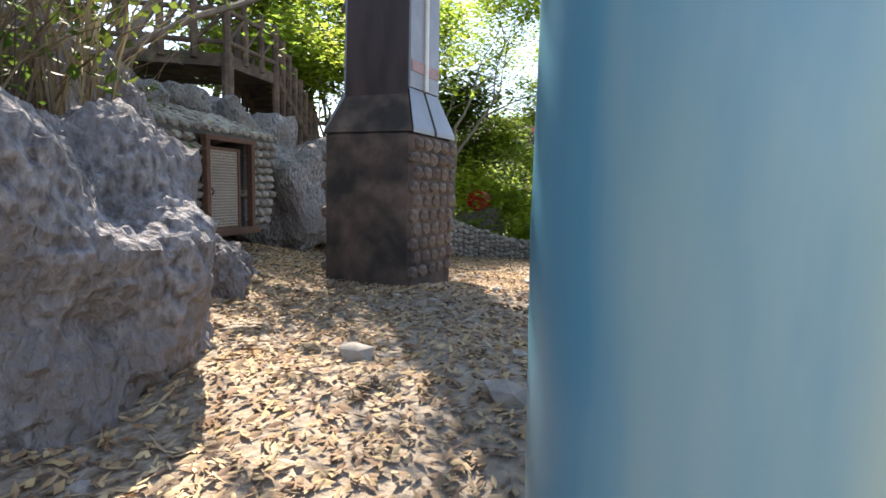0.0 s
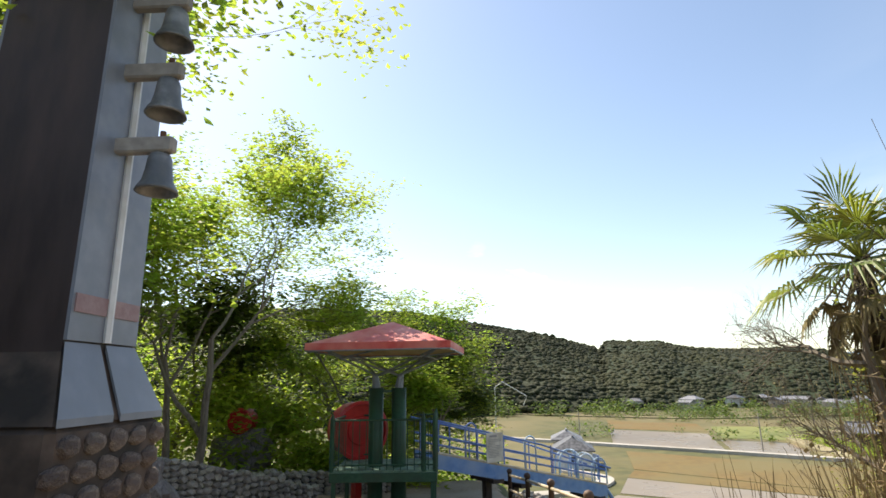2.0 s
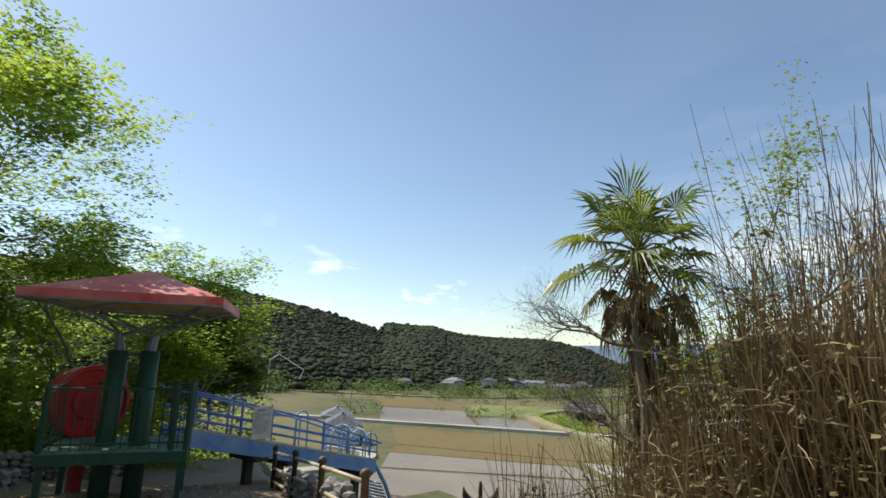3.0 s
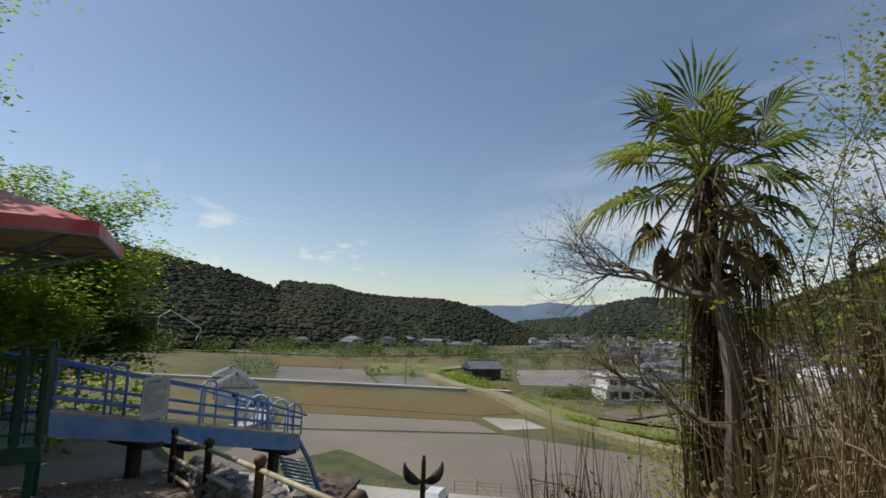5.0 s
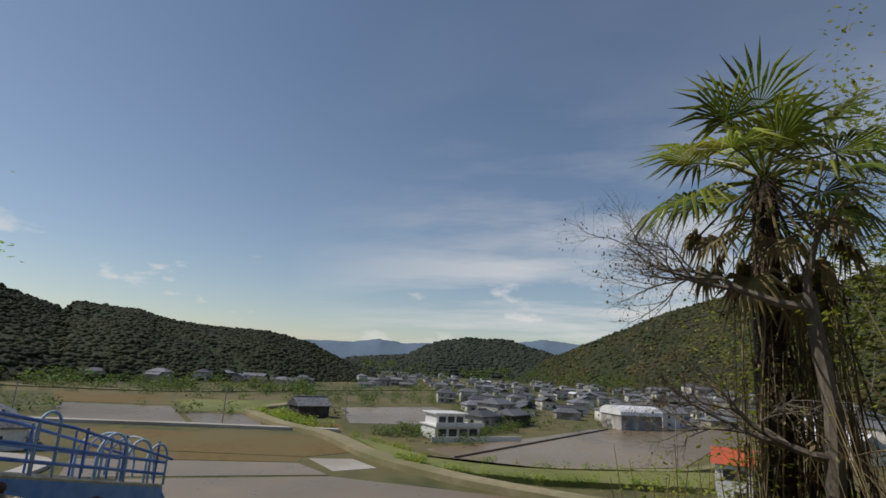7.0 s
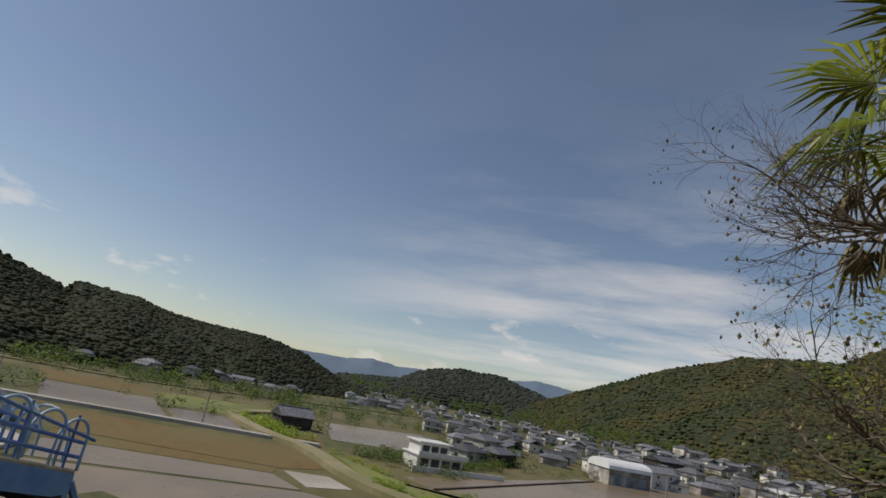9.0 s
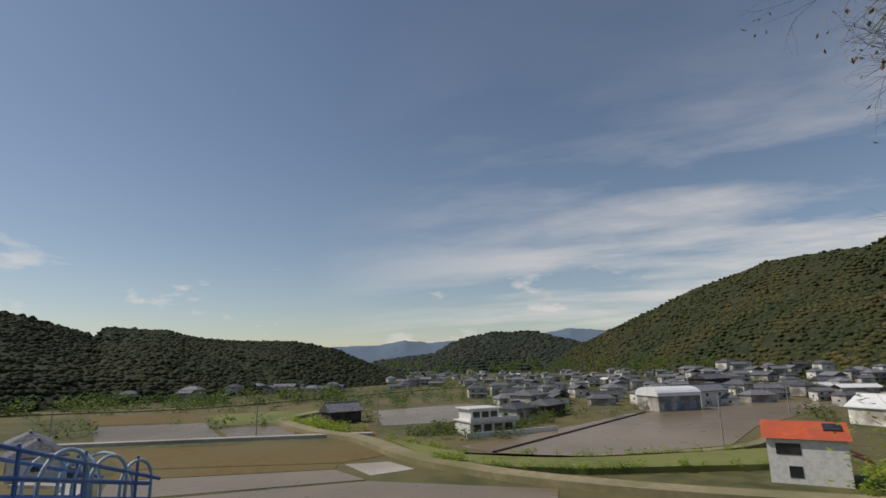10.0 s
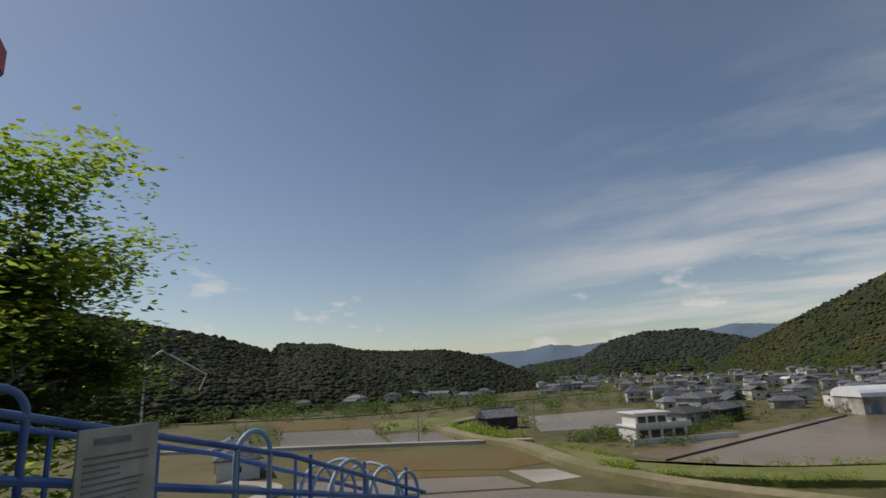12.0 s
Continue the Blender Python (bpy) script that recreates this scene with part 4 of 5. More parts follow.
                o.matrix_basis = pose(sx * (w / 2 + 0.0), y, z, 0, 0, rb.uniform(-6, 6)) @ Matrix.Diagonal((rb.uniform(0.05, 0.09), 0.165 + rb.uniform(-0.02, 0.02), 0.118 + rb.uniform(-0.012, 0.012), 1))
    return ob


bell_tower()


def blue_column():
    ob = thing("painted_column", (1.0, -3.21, gz(1.0, -3.21) - 0.05), "thick smooth light blue painted column with pale upright patches", "column")
    prof = [(0.4, 0.0), (0.41, 0.4), (0.425, 1.0), (0.425, 1.6), (0.41, 2.2), (0.39, 2.8), (0.36, 3.4)]
    part("shaft", Geo().lathe(prof, n=64), M["teal"], ob, smooth=True)


blue_column()


def stone_meshes(mat_, n=6, sub=2):
    return [Geo().blob((0, 0, 0), (0.5, 0.5, 0.5), 60 + k, 0.3, sub, 1.2).mesh("stone", mat_) for k in range(n)]


STONES = stone_meshes(M["rubble"], 6, 1)


def stone_hut():
    ob = thing("stone_hut", (-2.66, 2.07, 0.26), "low rubble-stone hut with a rusty framed wire-mesh door", "hut", rz=78)
    ob.scale = (0.95, 0.95, 0.82)
    core = part("wall", Geo().box((-0.78, 0.55, 0.66), (0.68, 1.0, 1.4)), M["mortar"], ob, "dark mortar wall")
    part("wall", Geo().box((0.72, 0.55, 0.66), (0.56, 1.0, 1.4)), M["mortar"], ob, "dark mortar wall")
    part("wall_head", Geo().box((0, 0.55, 1.424), (2.15, 1.0, 0.12)), M["mortar"], ob, "dark mortar wall")
    # Added panel behind the mesh door; its near-black colour stands for shade.
    part("shade_panel", Geo().box((0, 0.75, 0.65), (0.9, 0.06, 1.4)), M["void"], ob, "back panel coloured near black for the unlit inside")
    roof = part("roof", Geo().add([(-1.15, 0.0, 1.4), (1.05, 0.0, 1.4), (1.05, 1.5, 1.95), (-1.15, 1.5, 1.95), (-1.15, 0.0, 1.5), (1.05, 0.0, 1.5), (1.05, 1.5, 2.05), (-1.15, 1.5, 2.05)],
                                  [(3, 2, 1, 0), (4, 5, 6, 7), (0, 1, 5, 4), (1, 2, 6, 5), (2, 3, 7, 6), (3, 0, 4, 7)]), M["mortar"], ob)
    rb = random.Random(4)
    z = 0.06
    while z < 1.42:
        hgt = rb.uniform(0.11, 0.16)
        x = -1.12
        while x < 1.0:
            wd = rb.uniform(0.12, 0.22)
            if not (-0.46 < x + wd / 2 < 0.46 and z < 1.33):
                o = new("stone", rb.choice(STONES))
                o.parent = core
                o.matrix_basis = pose(x + wd / 2, 0.05, z + hgt / 2, rb.uniform(-10, 10), rb.uniform(-15, 15), rb.uniform(-10, 10)) @ Matrix.Diagonal((wd * 1.05, 0.2, hgt * 1.05, 1))
            x += wd
        z += hgt
    for r in range(9):
        x = -1.1
        while x < 1.0:
            wd = rb.uniform(0.14, 0.26)
            o = new("stone", rb.choice(STONES))
            o.parent = roof
            o.matrix_basis = pose(x + wd / 2, 0.05 + r * 0.17, 1.52 + r * 0.062, 18, rb.uniform(-8, 8), rb.uniform(0, 40)) @ Matrix.Diagonal((wd, 0.2, 0.11, 1))
            x += wd
    for x in (-0.44, 0.44):
        part("jamb", Geo().box((x, -0.06, 0.66), (0.07, 0.09, 1.36), bevel=0.006), M["rust"], ob, "rusty iron frame")
    part("lintel", Geo().box((0, -0.06, 1.36), (0.98, 0.1, 0.07), bevel=0.006), M["rust"], ob)
    part("sill", Geo().box((0, -0.1, 0.0), (1.0, 0.14, 0.1), bevel=0.01), M["rust"], ob)
    door = part("door", Geo().box((-0.385, -0.02, 0.64), (0.04, 0.04, 1.2)).box((0.22, -0.02, 0.64), (0.04, 0.04, 1.2)).box((-0.08, -0.02, 0.06), (0.65, 0.04, 0.04)).box((-0.08, -0.02, 1.22), (0.65, 0.04, 0.04)), M["rust"], ob, "rusty door frame")
    g = Geo()
    for k in range(27):
        z = 0.09 + k * 0.042
        g.box((-0.08, -0.018, z), (0.58, 0.006, 0.02))
    for k in range(21):
        g.box((-0.36 + k * 0.028, -0.022, 0.64), (0.012, 0.006, 1.12))
    part("wire_mesh", g, M["mesh"], door, "pale woven wire mesh")
    part("handle", Geo().tube([(-0.33, -0.05, 0.55), (-0.33, -0.08, 0.6), (-0.33, -0.05, 0.65)], 0.012, 6), M["rust"], door)


stone_hut()


def gabion(name, p0, p1, h0, h1, label, thick=0.5):
    a, b = Vector(p0), Vector(p1)
    L = (b - a).length
    ob = thing(name, (a.x, a.y, min(gz(*a), gz(*b)) - 0.05), label, "stone wall", "rubble walls", rz=math.degrees(math.atan2(b.y - a.y, b.x - a.x)))
    zz = gz(*a) - (min(gz(*a), gz(*b)) - 0.05)
    part("core", Geo().add([(0, -thick / 2 + 0.06, -0.3), (L, -thick / 2 + 0.06, -0.3), (L, thick / 2 - 0.06, -0.3), (0, thick / 2 - 0.06, -0.3), (0, -thick / 2 + 0.06, zz + h0 - 0.06), (L, -thick / 2 + 0.06, h1 - 0.06), (L, thick / 2 - 0.06, h1 - 0.06), (0, thick / 2 - 0.06, zz + h0 - 0.06)],
                           [(3, 2, 1, 0), (4, 5, 6, 7), (0, 1, 5, 4), (1, 2, 6, 5), (2, 3, 7, 6), (3, 0, 4, 7)]), M["mortar"], ob)
    rb, n = random.Random(int(L * 100)), 0
    x = 0.0
    while x < L:
        wd = rb.uniform(0.14, 0.24)
        H = zz + h0 + (h1 - zz - h0) * x / L
        z = 0.0
        while z < H:
            hg = rb.uniform(0.09, 0.15)
            for side in (-1, 1):
                if side > 0 and n > 260:
                    continue
                o = new("stone", rb.choice(STONES))
                o.parent = ob
                o.matrix_basis = pose(x + wd / 2, side * (thick / 2 - 0.05), z + hg / 2, rb.uniform(-12, 12), rb.uniform(-15, 15), rb.uniform(-20, 20)) @ Matrix.Diagonal((wd * 1.1, 0.2, hg * 1.15, 1))
                n += 1
            z += hg
        for yy in (-0.12, 0.08):
            o = new("stone", rb.choice(STONES))
            o.parent = ob
            o.matrix_basis = pose(x + wd / 2, yy, H, rb.uniform(-10, 10), 0, rb.uniform(0, 90)) @ Matrix.Diagonal((wd, 0.22, 0.1, 1))
            n += 1
        x += wd
    return ob


gabion("rubble_wall", (-0.9, 8.9), (2.1, 11.7), 1.1, 0.28, "low rubble wall sloping down to the ground")
gabion("rubble_wall", (-0.6, 12.6), (4.6, 13.2), 0.6, 0.55, "long low rubble wall at the back of the terrace")
gabion("rubble_kerb", (5.0, 4.5), (6.3, 8.8), 0.3, 0.3, "rough stone kerb under the handrail", 0.36)


def deck():
    ob = thing("wooden_deck", (2.68, 2.03, gz(2.68, 2.03) + 0.02), "low platform of bleached planks on dark beams", "platform", rz=-21.5)
    W, D, H = 1.27, 1.36, 0.31
    for k in range(9):
        part("plank", Geo().box((-W / 2 + (k + 0.5) * W / 9, 0, H), (W / 9 - 0.008, D + 0.02 * (k % 3), 0.05), bevel=0.006), M["plank"], ob)
    part("front_beam", Geo().box((0, -D / 2 + 0.05, H - 0.075), (W, 0.06, 0.09), bevel=0.005), M["darkwood"], ob, "dark edge beam")
    part("back_beam", Geo().box((0, D / 2 - 0.05, H - 0.075), (W, 0.06, 0.09), bevel=0.005), M["darkwood"], ob, "dark edge beam")
    part("skirt", Geo().box((0, 0, H / 2 - 0.1), (W - 0.06, D - 0.12, H + 0.04), bevel=0.01), M["darkwood"], ob, "dark timber box under the planks")


deck()


def ride_station():
    rz = -19
    ob = thing("slide_station", (3.15, 8.17, 0), "green steel slide platform with railings under a faded red square canopy", "slide station", rz=rz)
    W, D, fz, gl = 2.0, 1.6, -0.13, -1.1
    for k in range(10):
        part("floor_board", Geo().box((-W / 2 + (k + 0.5) * W / 10, D / 2, fz), (W / 10 - 0.01, D, 0.05)), M["greenfloor"], ob)
    part("front_beam", Geo().box((0, 0.0, fz - 0.1), (W + 0.06, 0.07, 0.17), bevel=0.008), M["green"], ob, "green edge beam")
    part("back_beam", Geo().box((0, D, fz - 0.1), (W + 0.06, 0.07, 0.17), bevel=0.008), M["green"], ob)
    for x in (-W / 2, W / 2):
        part("side_beam", Geo().box((x, D / 2, fz - 0.1), (0.07, D - 0.08, 0.17), bevel=0.008), M["green"], ob)
    for x in (-W / 2 + 0.05, W / 2 - 0.05):
        for y in (0.05, D - 0.05):
            part("leg", Geo().box((x, y, (fz - 0.18 + gl) / 2), (0.08, 0.08, fz - 0.18 - gl)), M["green"], ob)
    for x in (-0.22, 0.25):
        part("canopy_post", Geo().tube([(x, 0.55, gl), (x, 0.55, 1.42)], 0.15, 18), M["green"], ob, "thick dark green round post", smooth=True)
        part("post_neck", Geo().tube([(x, 0.55, 1.42), (x * 1.15, 0.55, 1.7)], [0.09, 0.06], 10), M["steel"], ob)
    part("post_tie", Geo().box((0.015, 0.55, 1.36), (0.4, 0.06, 0.05)), M["green"], ob)
    hr_ = 0.95

    def rail(x0, y0, x1, y1, n):
        g = Geo().tube([(x0, y0, fz + hr_), (x1, y1, fz + hr_)], 0.022, 6)
        g.tube([(x0, y0, fz + 0.12), (x1, y1, fz + 0.12)], 0.016, 6)
        part("top_rail", g, M["green"], ob)
        for k in range(n + 1):
            t = k / n
            x, y = x0 + (x1 - x0) * t, y0 + (y1 - y0) * t
            part("baluster", Geo().tube([(x, y, fz + 0.02), (x, y, fz + hr_)], 0.009, 5), M["green"], ob)

    rail(-W / 2, 0.02, W / 2, 0.02, 15)
    rail(-W / 2, 0.02, -W / 2, D, 10)
    rail(-W / 2, D, -0.5, D, 4)
    rail(0.5, D, W / 2, D, 4)
    rail(W / 2, 0.02, W / 2, 0.55, 5)
    for x, y in ((-W / 2, 0.02), (W / 2, 0.02), (-W / 2, D), (W / 2, D), (W / 2 - 0.22, 0.02), (W / 2, 0.6)):
        part("corner_picket", Geo().tube([(x, y, fz), (x, y, fz + hr_ + 0.02), (x, y, fz + hr_ + 0.14)], [0.05, 0.05, 0.004], 6), M["green"], ob, "pointed green corner post")
    # canopy: a shallow square pyramid with fascia
    cx, cy, h0, s, rot = 0.12, 0.42, 2.12, 1.6, radians(38)
    corners = [(cx + s * 1.2 * math.cos(rot + k * math.pi / 2), cy + s * 1.2 * math.sin(rot + k * math.pi / 2)) for k in range(4)]
    g = Geo()
    vs = [(x, y, h0 + 0.14) for x, y in corners] + [(cx, cy, h0 + 0.66)]
    g.add(vs, [(0, 1, 4), (1, 2, 4), (2, 3, 4), (3, 0, 4)])
    g.add([(x, y, h0 + 0.1) for x, y in corners] + [(cx, cy, h0 + 0.5)], [(1, 0, 4), (2, 1, 4), (3, 2, 4), (0, 3, 4)])
    canopy = part("canopy", g, M["redroof"], ob, "faded red canopy with pale bleached patches")
    for k in range(4):
        (x0, y0), (x1, y1) = corners[k], corners[(k + 1) % 4]
        m = Matrix.Translation(((x0 + x1) / 2, (y0 + y1) / 2, h0 + 0.085)) @ Matrix.Rotation(math.atan2(y1 - y0, x1 - x0), 4, "Z")
        part("fascia", Geo().box((0, 0, 0), (math.hypot(x1 - x0, y1 - y0) + 0.03, 0.04, 0.13), m=m), M["redroof"], canopy)
    part("ceiling_panel", Geo().add([(x * 0.985 + cx * 0.015, y * 0.985 + cy * 0.015, h0 + 0.03) for x, y in corners] + [(cx, cy, h0 + 0.38)], [(1, 0, 4), (2, 1, 4), (3, 2, 4), (0, 3, 4)]), M["cream"], canopy, "cream canopy underside")
    for k in range(4):
        (x0, y0), (x1, y1) = corners[k], corners[(k + 1) % 4]
        for px_ in (-0.22, 0.25):
            part("brace", Geo().tube([(px_, 0.55, 1.67), ((x0 * 0.8 + cx * 0.2), (y0 * 0.8 + cy * 0.2), h0 + 0.03)], 0.022, 6), M["steel"], ob)
        part("ring_tube", Geo().tube([(x0 * 0.6 + cx * 0.4, y0 * 0.6 + cy * 0.4, h0 - 0.1), (x1 * 0.6 + cx * 0.4, y1 * 0.6 + cy * 0.4, h0 - 0.1)], 0.018, 6), M["steel"], ob)
        part("edge_tube", Geo().tube([(x0, y0, h0 + 0.01), (x1, y1, h0 + 0.01)], 0.02, 6), M["steel"], ob)
        part("web_tube", Geo().tube([((x0 + x1) / 2, (y0 + y1) / 2, h0 + 0.0), (x0 * 0.6 + cx * 0.4, y0 * 0.6 + cy * 0.4, h0 - 0.1)], 0.015, 5), M["steel"], ob)
    return ob


ride_station()


def red_drum(at, r, label, yaw):
    ob = thing("red_tube_entrance", at, label, "slide tube", rz=yaw)
    m = Matrix.Rotation(radians(90), 4, "X")
    part("shell", Geo().lathe([(r * 0.86, -0.5), (r * 0.98, -0.48), (r, -0.4), (r, 0.1), (r * 1.06, 0.12), (r * 1.06, 0.18), (r * 0.94, 0.2), (r * 0.9, 0.14)], n=36, m=m), M["red"], ob, smooth=False)
    part("inner_disc", Geo().lathe([(r * 0.9, 0.1), (r * 0.55, 0.13), (r * 0.5, 0.17), (r * 0.2, 0.18)], n=36, m=m), M["red"], ob)
    if r > 0.4:
        part("stand", Geo().box((0, 0.1, -r - (at[2] - r - gz(at[0], at[1])) / 2), (0.14, 0.3, max(0.1, at[2] - r - gz(at[0], at[1]) + 0.1))), M["red"], ob)


red_drum((3.0, 10.0, 0.5), 0.6, "large glossy red tube slide entrance", 10)
red_drum((0.4, 16.0, 0.42), 0.36, "small red tube end above the rubble wall", -20)
boulder((0.45, 16.3, -1.5), (0.9, 0.6, 0.95), 44, "grey rock mound under the red tube")


def blue_slide():
    s0, s1 = Vector((4.35, 9.5)), Vector((9.4, 10.6))
    d = (s1 - s0).normalized()
    L = (s1 - s0).length
    ob = thing("roller_slide", (s0.x, s0.y, 0), "blue steel slide with railings, hoops and a roller bed", "slide", rz=math.degrees(math.atan2(d.y, d.x)))

    def zt(x):
        return 0.03 - 0.225 * x

    for y, lab in ((-0.42, ""), (0.42, "")):
        g = Geo().add([(0, y - 0.03, zt(0) - 0.3), (L, y - 0.03, zt(L) - 0.3), (L, y + 0.03, zt(L) - 0.3), (0, y + 0.03, zt(0) - 0.3), (0, y - 0.03, zt(0)), (L, y - 0.03, zt(L)), (L, y + 0.03, zt(L)), (0, y + 0.03, zt(0))],
                      [(3, 2, 1, 0), (4, 5, 6, 7), (0, 1, 5, 4), (1, 2, 6, 5), (2, 3, 7, 6), (3, 0, 4, 7)])
        part("side_beam", g, M["blueside"], ob, "faded blue side beam")
        part("beam_cap", Geo().tube([(0, y, zt(0) + 0.02), (L, y, zt(L) + 0.02)], 0.03, 6), M["creamrail"], ob, "yellowed top edge")
        for k, h in enumerate((0.2, 0.38)):
            part("rail", Geo().tube([(0, y, zt(0) + h), (L, y, zt(L) + h)], 0.024, 6), M["blue"], ob)
        part("top_rail", Geo().tube([(-0.1, y, zt(0) + 0.72), (L * 0.6, y, zt(L * 0.6) + 0.66), (L + 0.2, y, zt(L) + 0.4)], 0.022, 8), M["blue"], ob)
        for k in range(7):
            x = 0.15 + k * 0.8
            part("upright", Geo().tube([(x, y, zt(x) - 0.05), (x, y, zt(x) + 0.69)], 0.018, 6), M["blue"], ob)
        for xc, hw, hh in ((1.0, 0.15, 0.8), (2.7, 0.17, 0.8), (3.9, 0.3, 0.68), (4.5, 0.28, 0.66), (4.95, 0.26, 0.64))[0 if y < 0 else 3:]:
            path = [(xc - hw, y, zt(xc) - 0.02)]
            for k in range(13):
                a = math.pi * k / 12
                path.append((xc - hw * math.cos(a), y, zt(xc) + hh - hw + hw * math.sin(a)))
            path.append((xc + hw, y, zt(xc) - 0.02))
            part("hoop", Geo().tube(path, 0.02, 8), M["blue"] if xc < 2.3 else M["paleblue"], ob, "bent blue tube hoop", smooth=True)
    for k in range(64):
        x = 0.04 + k * L / 64
        part("roller", Geo().tube([(x, -0.38, zt(x) - 0.12), (x, 0.38, zt(x) - 0.12)], 0.03, 8), M["paleblue"], ob)
    for xc in (4.4, 4.9):  # cross hoops of the cage at the end
        path = [(xc, -0.42, zt(xc) + 0.1)] + [(xc, -0.42 * math.cos(math.pi * k / 12), zt(xc) + 0.3 + 0.42 * math.sin(math.pi * k / 12)) for k in range(13)] + [(xc, 0.42, zt(xc) + 0.1)]
        part("cage_hoop", Geo().tube(path, 0.018, 8), M["paleblue"], ob)
    # descending run beyond the edge
    g = Geo()
    for y in (-0.42, 0.42):
        g.tube([(L, y, zt(L) - 0.1), (L + 0.4, y, zt(L) - 0.6), (L + 2, y, zt(L) - 3.4)], 0.05, 6)
    part("lower_run", g, M["blueside"], ob)
    for k in range(30):
        t = k / 30
        part("lower_slat", Geo().tube([(L + 0.3 + 1.6 * t, -0.38, zt(L) - 0.6 - 2.7 * t), (L + 0.3 + 1.6 * t, 0.38, zt(L) - 0.6 - 2.7 * t)], 0.03, 6), M["paleblue"], ob)
    for x in (1.7, 2.5, 4.9):
        w = Vector((s0.x, s0.y)) + d * x
        part("support", Geo().box((x, 0, (zt(x) - 0.3 + gz(w.x, w.y) - 0.3) / 2), (0.16, 0.16, zt(x) - 0.3 - gz(w.x, w.y) + 0.3)), M["darkwood"], ob, "dark steel support column")
        part("bracket", Geo().box((x, 0, zt(x) - 0.34), (0.3, 0.95, 0.08)), M["darkwood"], ob)
    return ob, d, s0, zt


slide, SD, S0, slide_z = blue_slide()


def notice_board():
    x = 1.62
    p = S0 + SD * x + Vector((SD.y, -SD.x)) * 0.47
    ob = thing("notice_board", (p.x, p.y, slide_z(x) + 0.05), "weathered pale notice board with faded print on the slide railing", "sign", rz=math.degrees(math.atan2(SD.y, SD.x)) + 4)
    board = part("board", Geo().box((0, 0, 0.33), (0.5, 0.02, 0.64), bevel=0.006), M["signpaper"], ob)
    rb = random.Random(2)
    part("heading", Geo().box((-0.05, -0.0135, 0.58), (0.22, 0.004, 0.035)), M["ink"], board, "faded heading")
    for k in range(12):
        w = rb.uniform(0.2, 0.4)
        part("text_line", Geo().box((-0.21 + w / 2, -0.0135, 0.5 - k * 0.034), (w, 0.004, 0.012)), M["ink"], board)


notice_board()


def handrail():
    a, b = Vector((4.4, 3.1)), Vector((6.15, 8.9))
    ob = thing("handrail", (0, 0, 0), "cream tube handrail on brown round-capped posts", "handrail")
    tops = []
    for t in (0.0, 0.32, 0.64, 1.0):
        p = a.lerp(b, t)
        g0 = gz(p.x, p.y)
        h = 0.7
        tops.append(Vector((p.x, p.y, g0 + h)))
        part("post", Geo().lathe([(0.042, -0.2), (0.042, h), (0.055, h + 0.01), (0.062, h + 0.045), (0.045, h + 0.08), (0.01, h + 0.095)], (p.x, p.y, g0), 14), M["postbrown"], ob, "brown post with rounded cap", smooth=True)
    for h in (0.04, 0.34):
        part("rail", Geo().tube([v - Vector((0, 0, h)) for v in tops], 0.026, 8), M["creamrail"], ob, smooth=True)
    part("rail", Geo().tube([v - Vector((0, 0, 0.58)) for v in tops], 0.026, 8), M["creamrail"], ob, smooth=True)


handrail()


def log_walkway():
    ob = thing("log_walkway", (0, 0, 0), "raised dark log lookout with crossed railings and a stair", "walkway")
    z0 = 3.15
    c = [(-7.2, 4.5), (-5.75, 4.85), (-4.15, 5.3), (-3.9, 6.95), (-6.6, 7.2)]
    part("platform", Geo().prism(c, z0 - 0.22, z0), M["logwood"], ob, "log platform floor")
    for k in range(5):
        (x0, y0), (x1, y1) = c[k], c[(k + 1) % 5]
        n = 3
        if k == 3:
            continue
        for i in range(n):
            t = i / n
            x, y = x0 + (x1 - x0) * t, y0 + (y1 - y0) * t
            part("rail_post", Geo().tube([(x, y, z0 - 0.1), (x, y, z0 + 1.0)], 0.07, 8), M["logwood"], ob)
            xa, ya = x0 + (x1 - x0) * (i + 1) / n, y0 + (y1 - y0) * (i + 1) / n
            part("cross_brace", Geo().tube([(x, y, z0 + 0.2), (xa, ya, z0 + 0.75)], 0.035, 6), M["logwood"], ob)
        for h in (0.2, 0.75):
            part("rail_log", Geo().tube([(x0, y0, z0 + h), (x1, y1, z0 + h)], 0.05, 8), M["logwood"], ob)
        part("support_post", Geo().tube([(x0, y0, gz(x0, y0) - 0.3), (x0, y0, z0)], 0.11, 8), M["logwood"], ob)
    # stair going down along the slope
    a, b = Vector((-3.9, 6.95, z0)), Vector((-3.9, 9.6, 1.75))
    side = Vector((-0.95, 0.25, 0))
    for s, off in ((0, Vector((0, 0, 0))), (1, side)):
        part("stringer", Geo().tube([a + off - Vector((0, 0, 0.12)), b + off - Vector((0, 0, 0.12))], 0.1, 8), M["logwood"], ob)
        for i in range(8):
            p = a.lerp(b, i / 7) + off
            part("stair_post", Geo().tube([(p.x, p.y, min(gz(p.x, p.y) - 0.2, p.z - 0.4)), (p.x, p.y, p.z + 0.95)], 0.08, 8), M["logwood"], ob)
        for h in (0.4, 0.8):
            part("stair_rail", Geo().tube([a + off + Vector((0, 0, h)), b + off + Vector((0, 0, h))], 0.05, 8), M["logwood"], ob)
    for i in range(15):
        p = a.lerp(b, (i + 0.5) / 15) + side * 0.5
        part("step", Geo().box((p.x, p.y, p.z), (1.0, 0.28, 0.06), rz=-0.25), M["logwood"], ob)
    # lower level fence
    e = Vector((-3.0, 12.6, 1.55))
    for i in range(4):
        p = b.lerp(e, (i + 1) / 4)
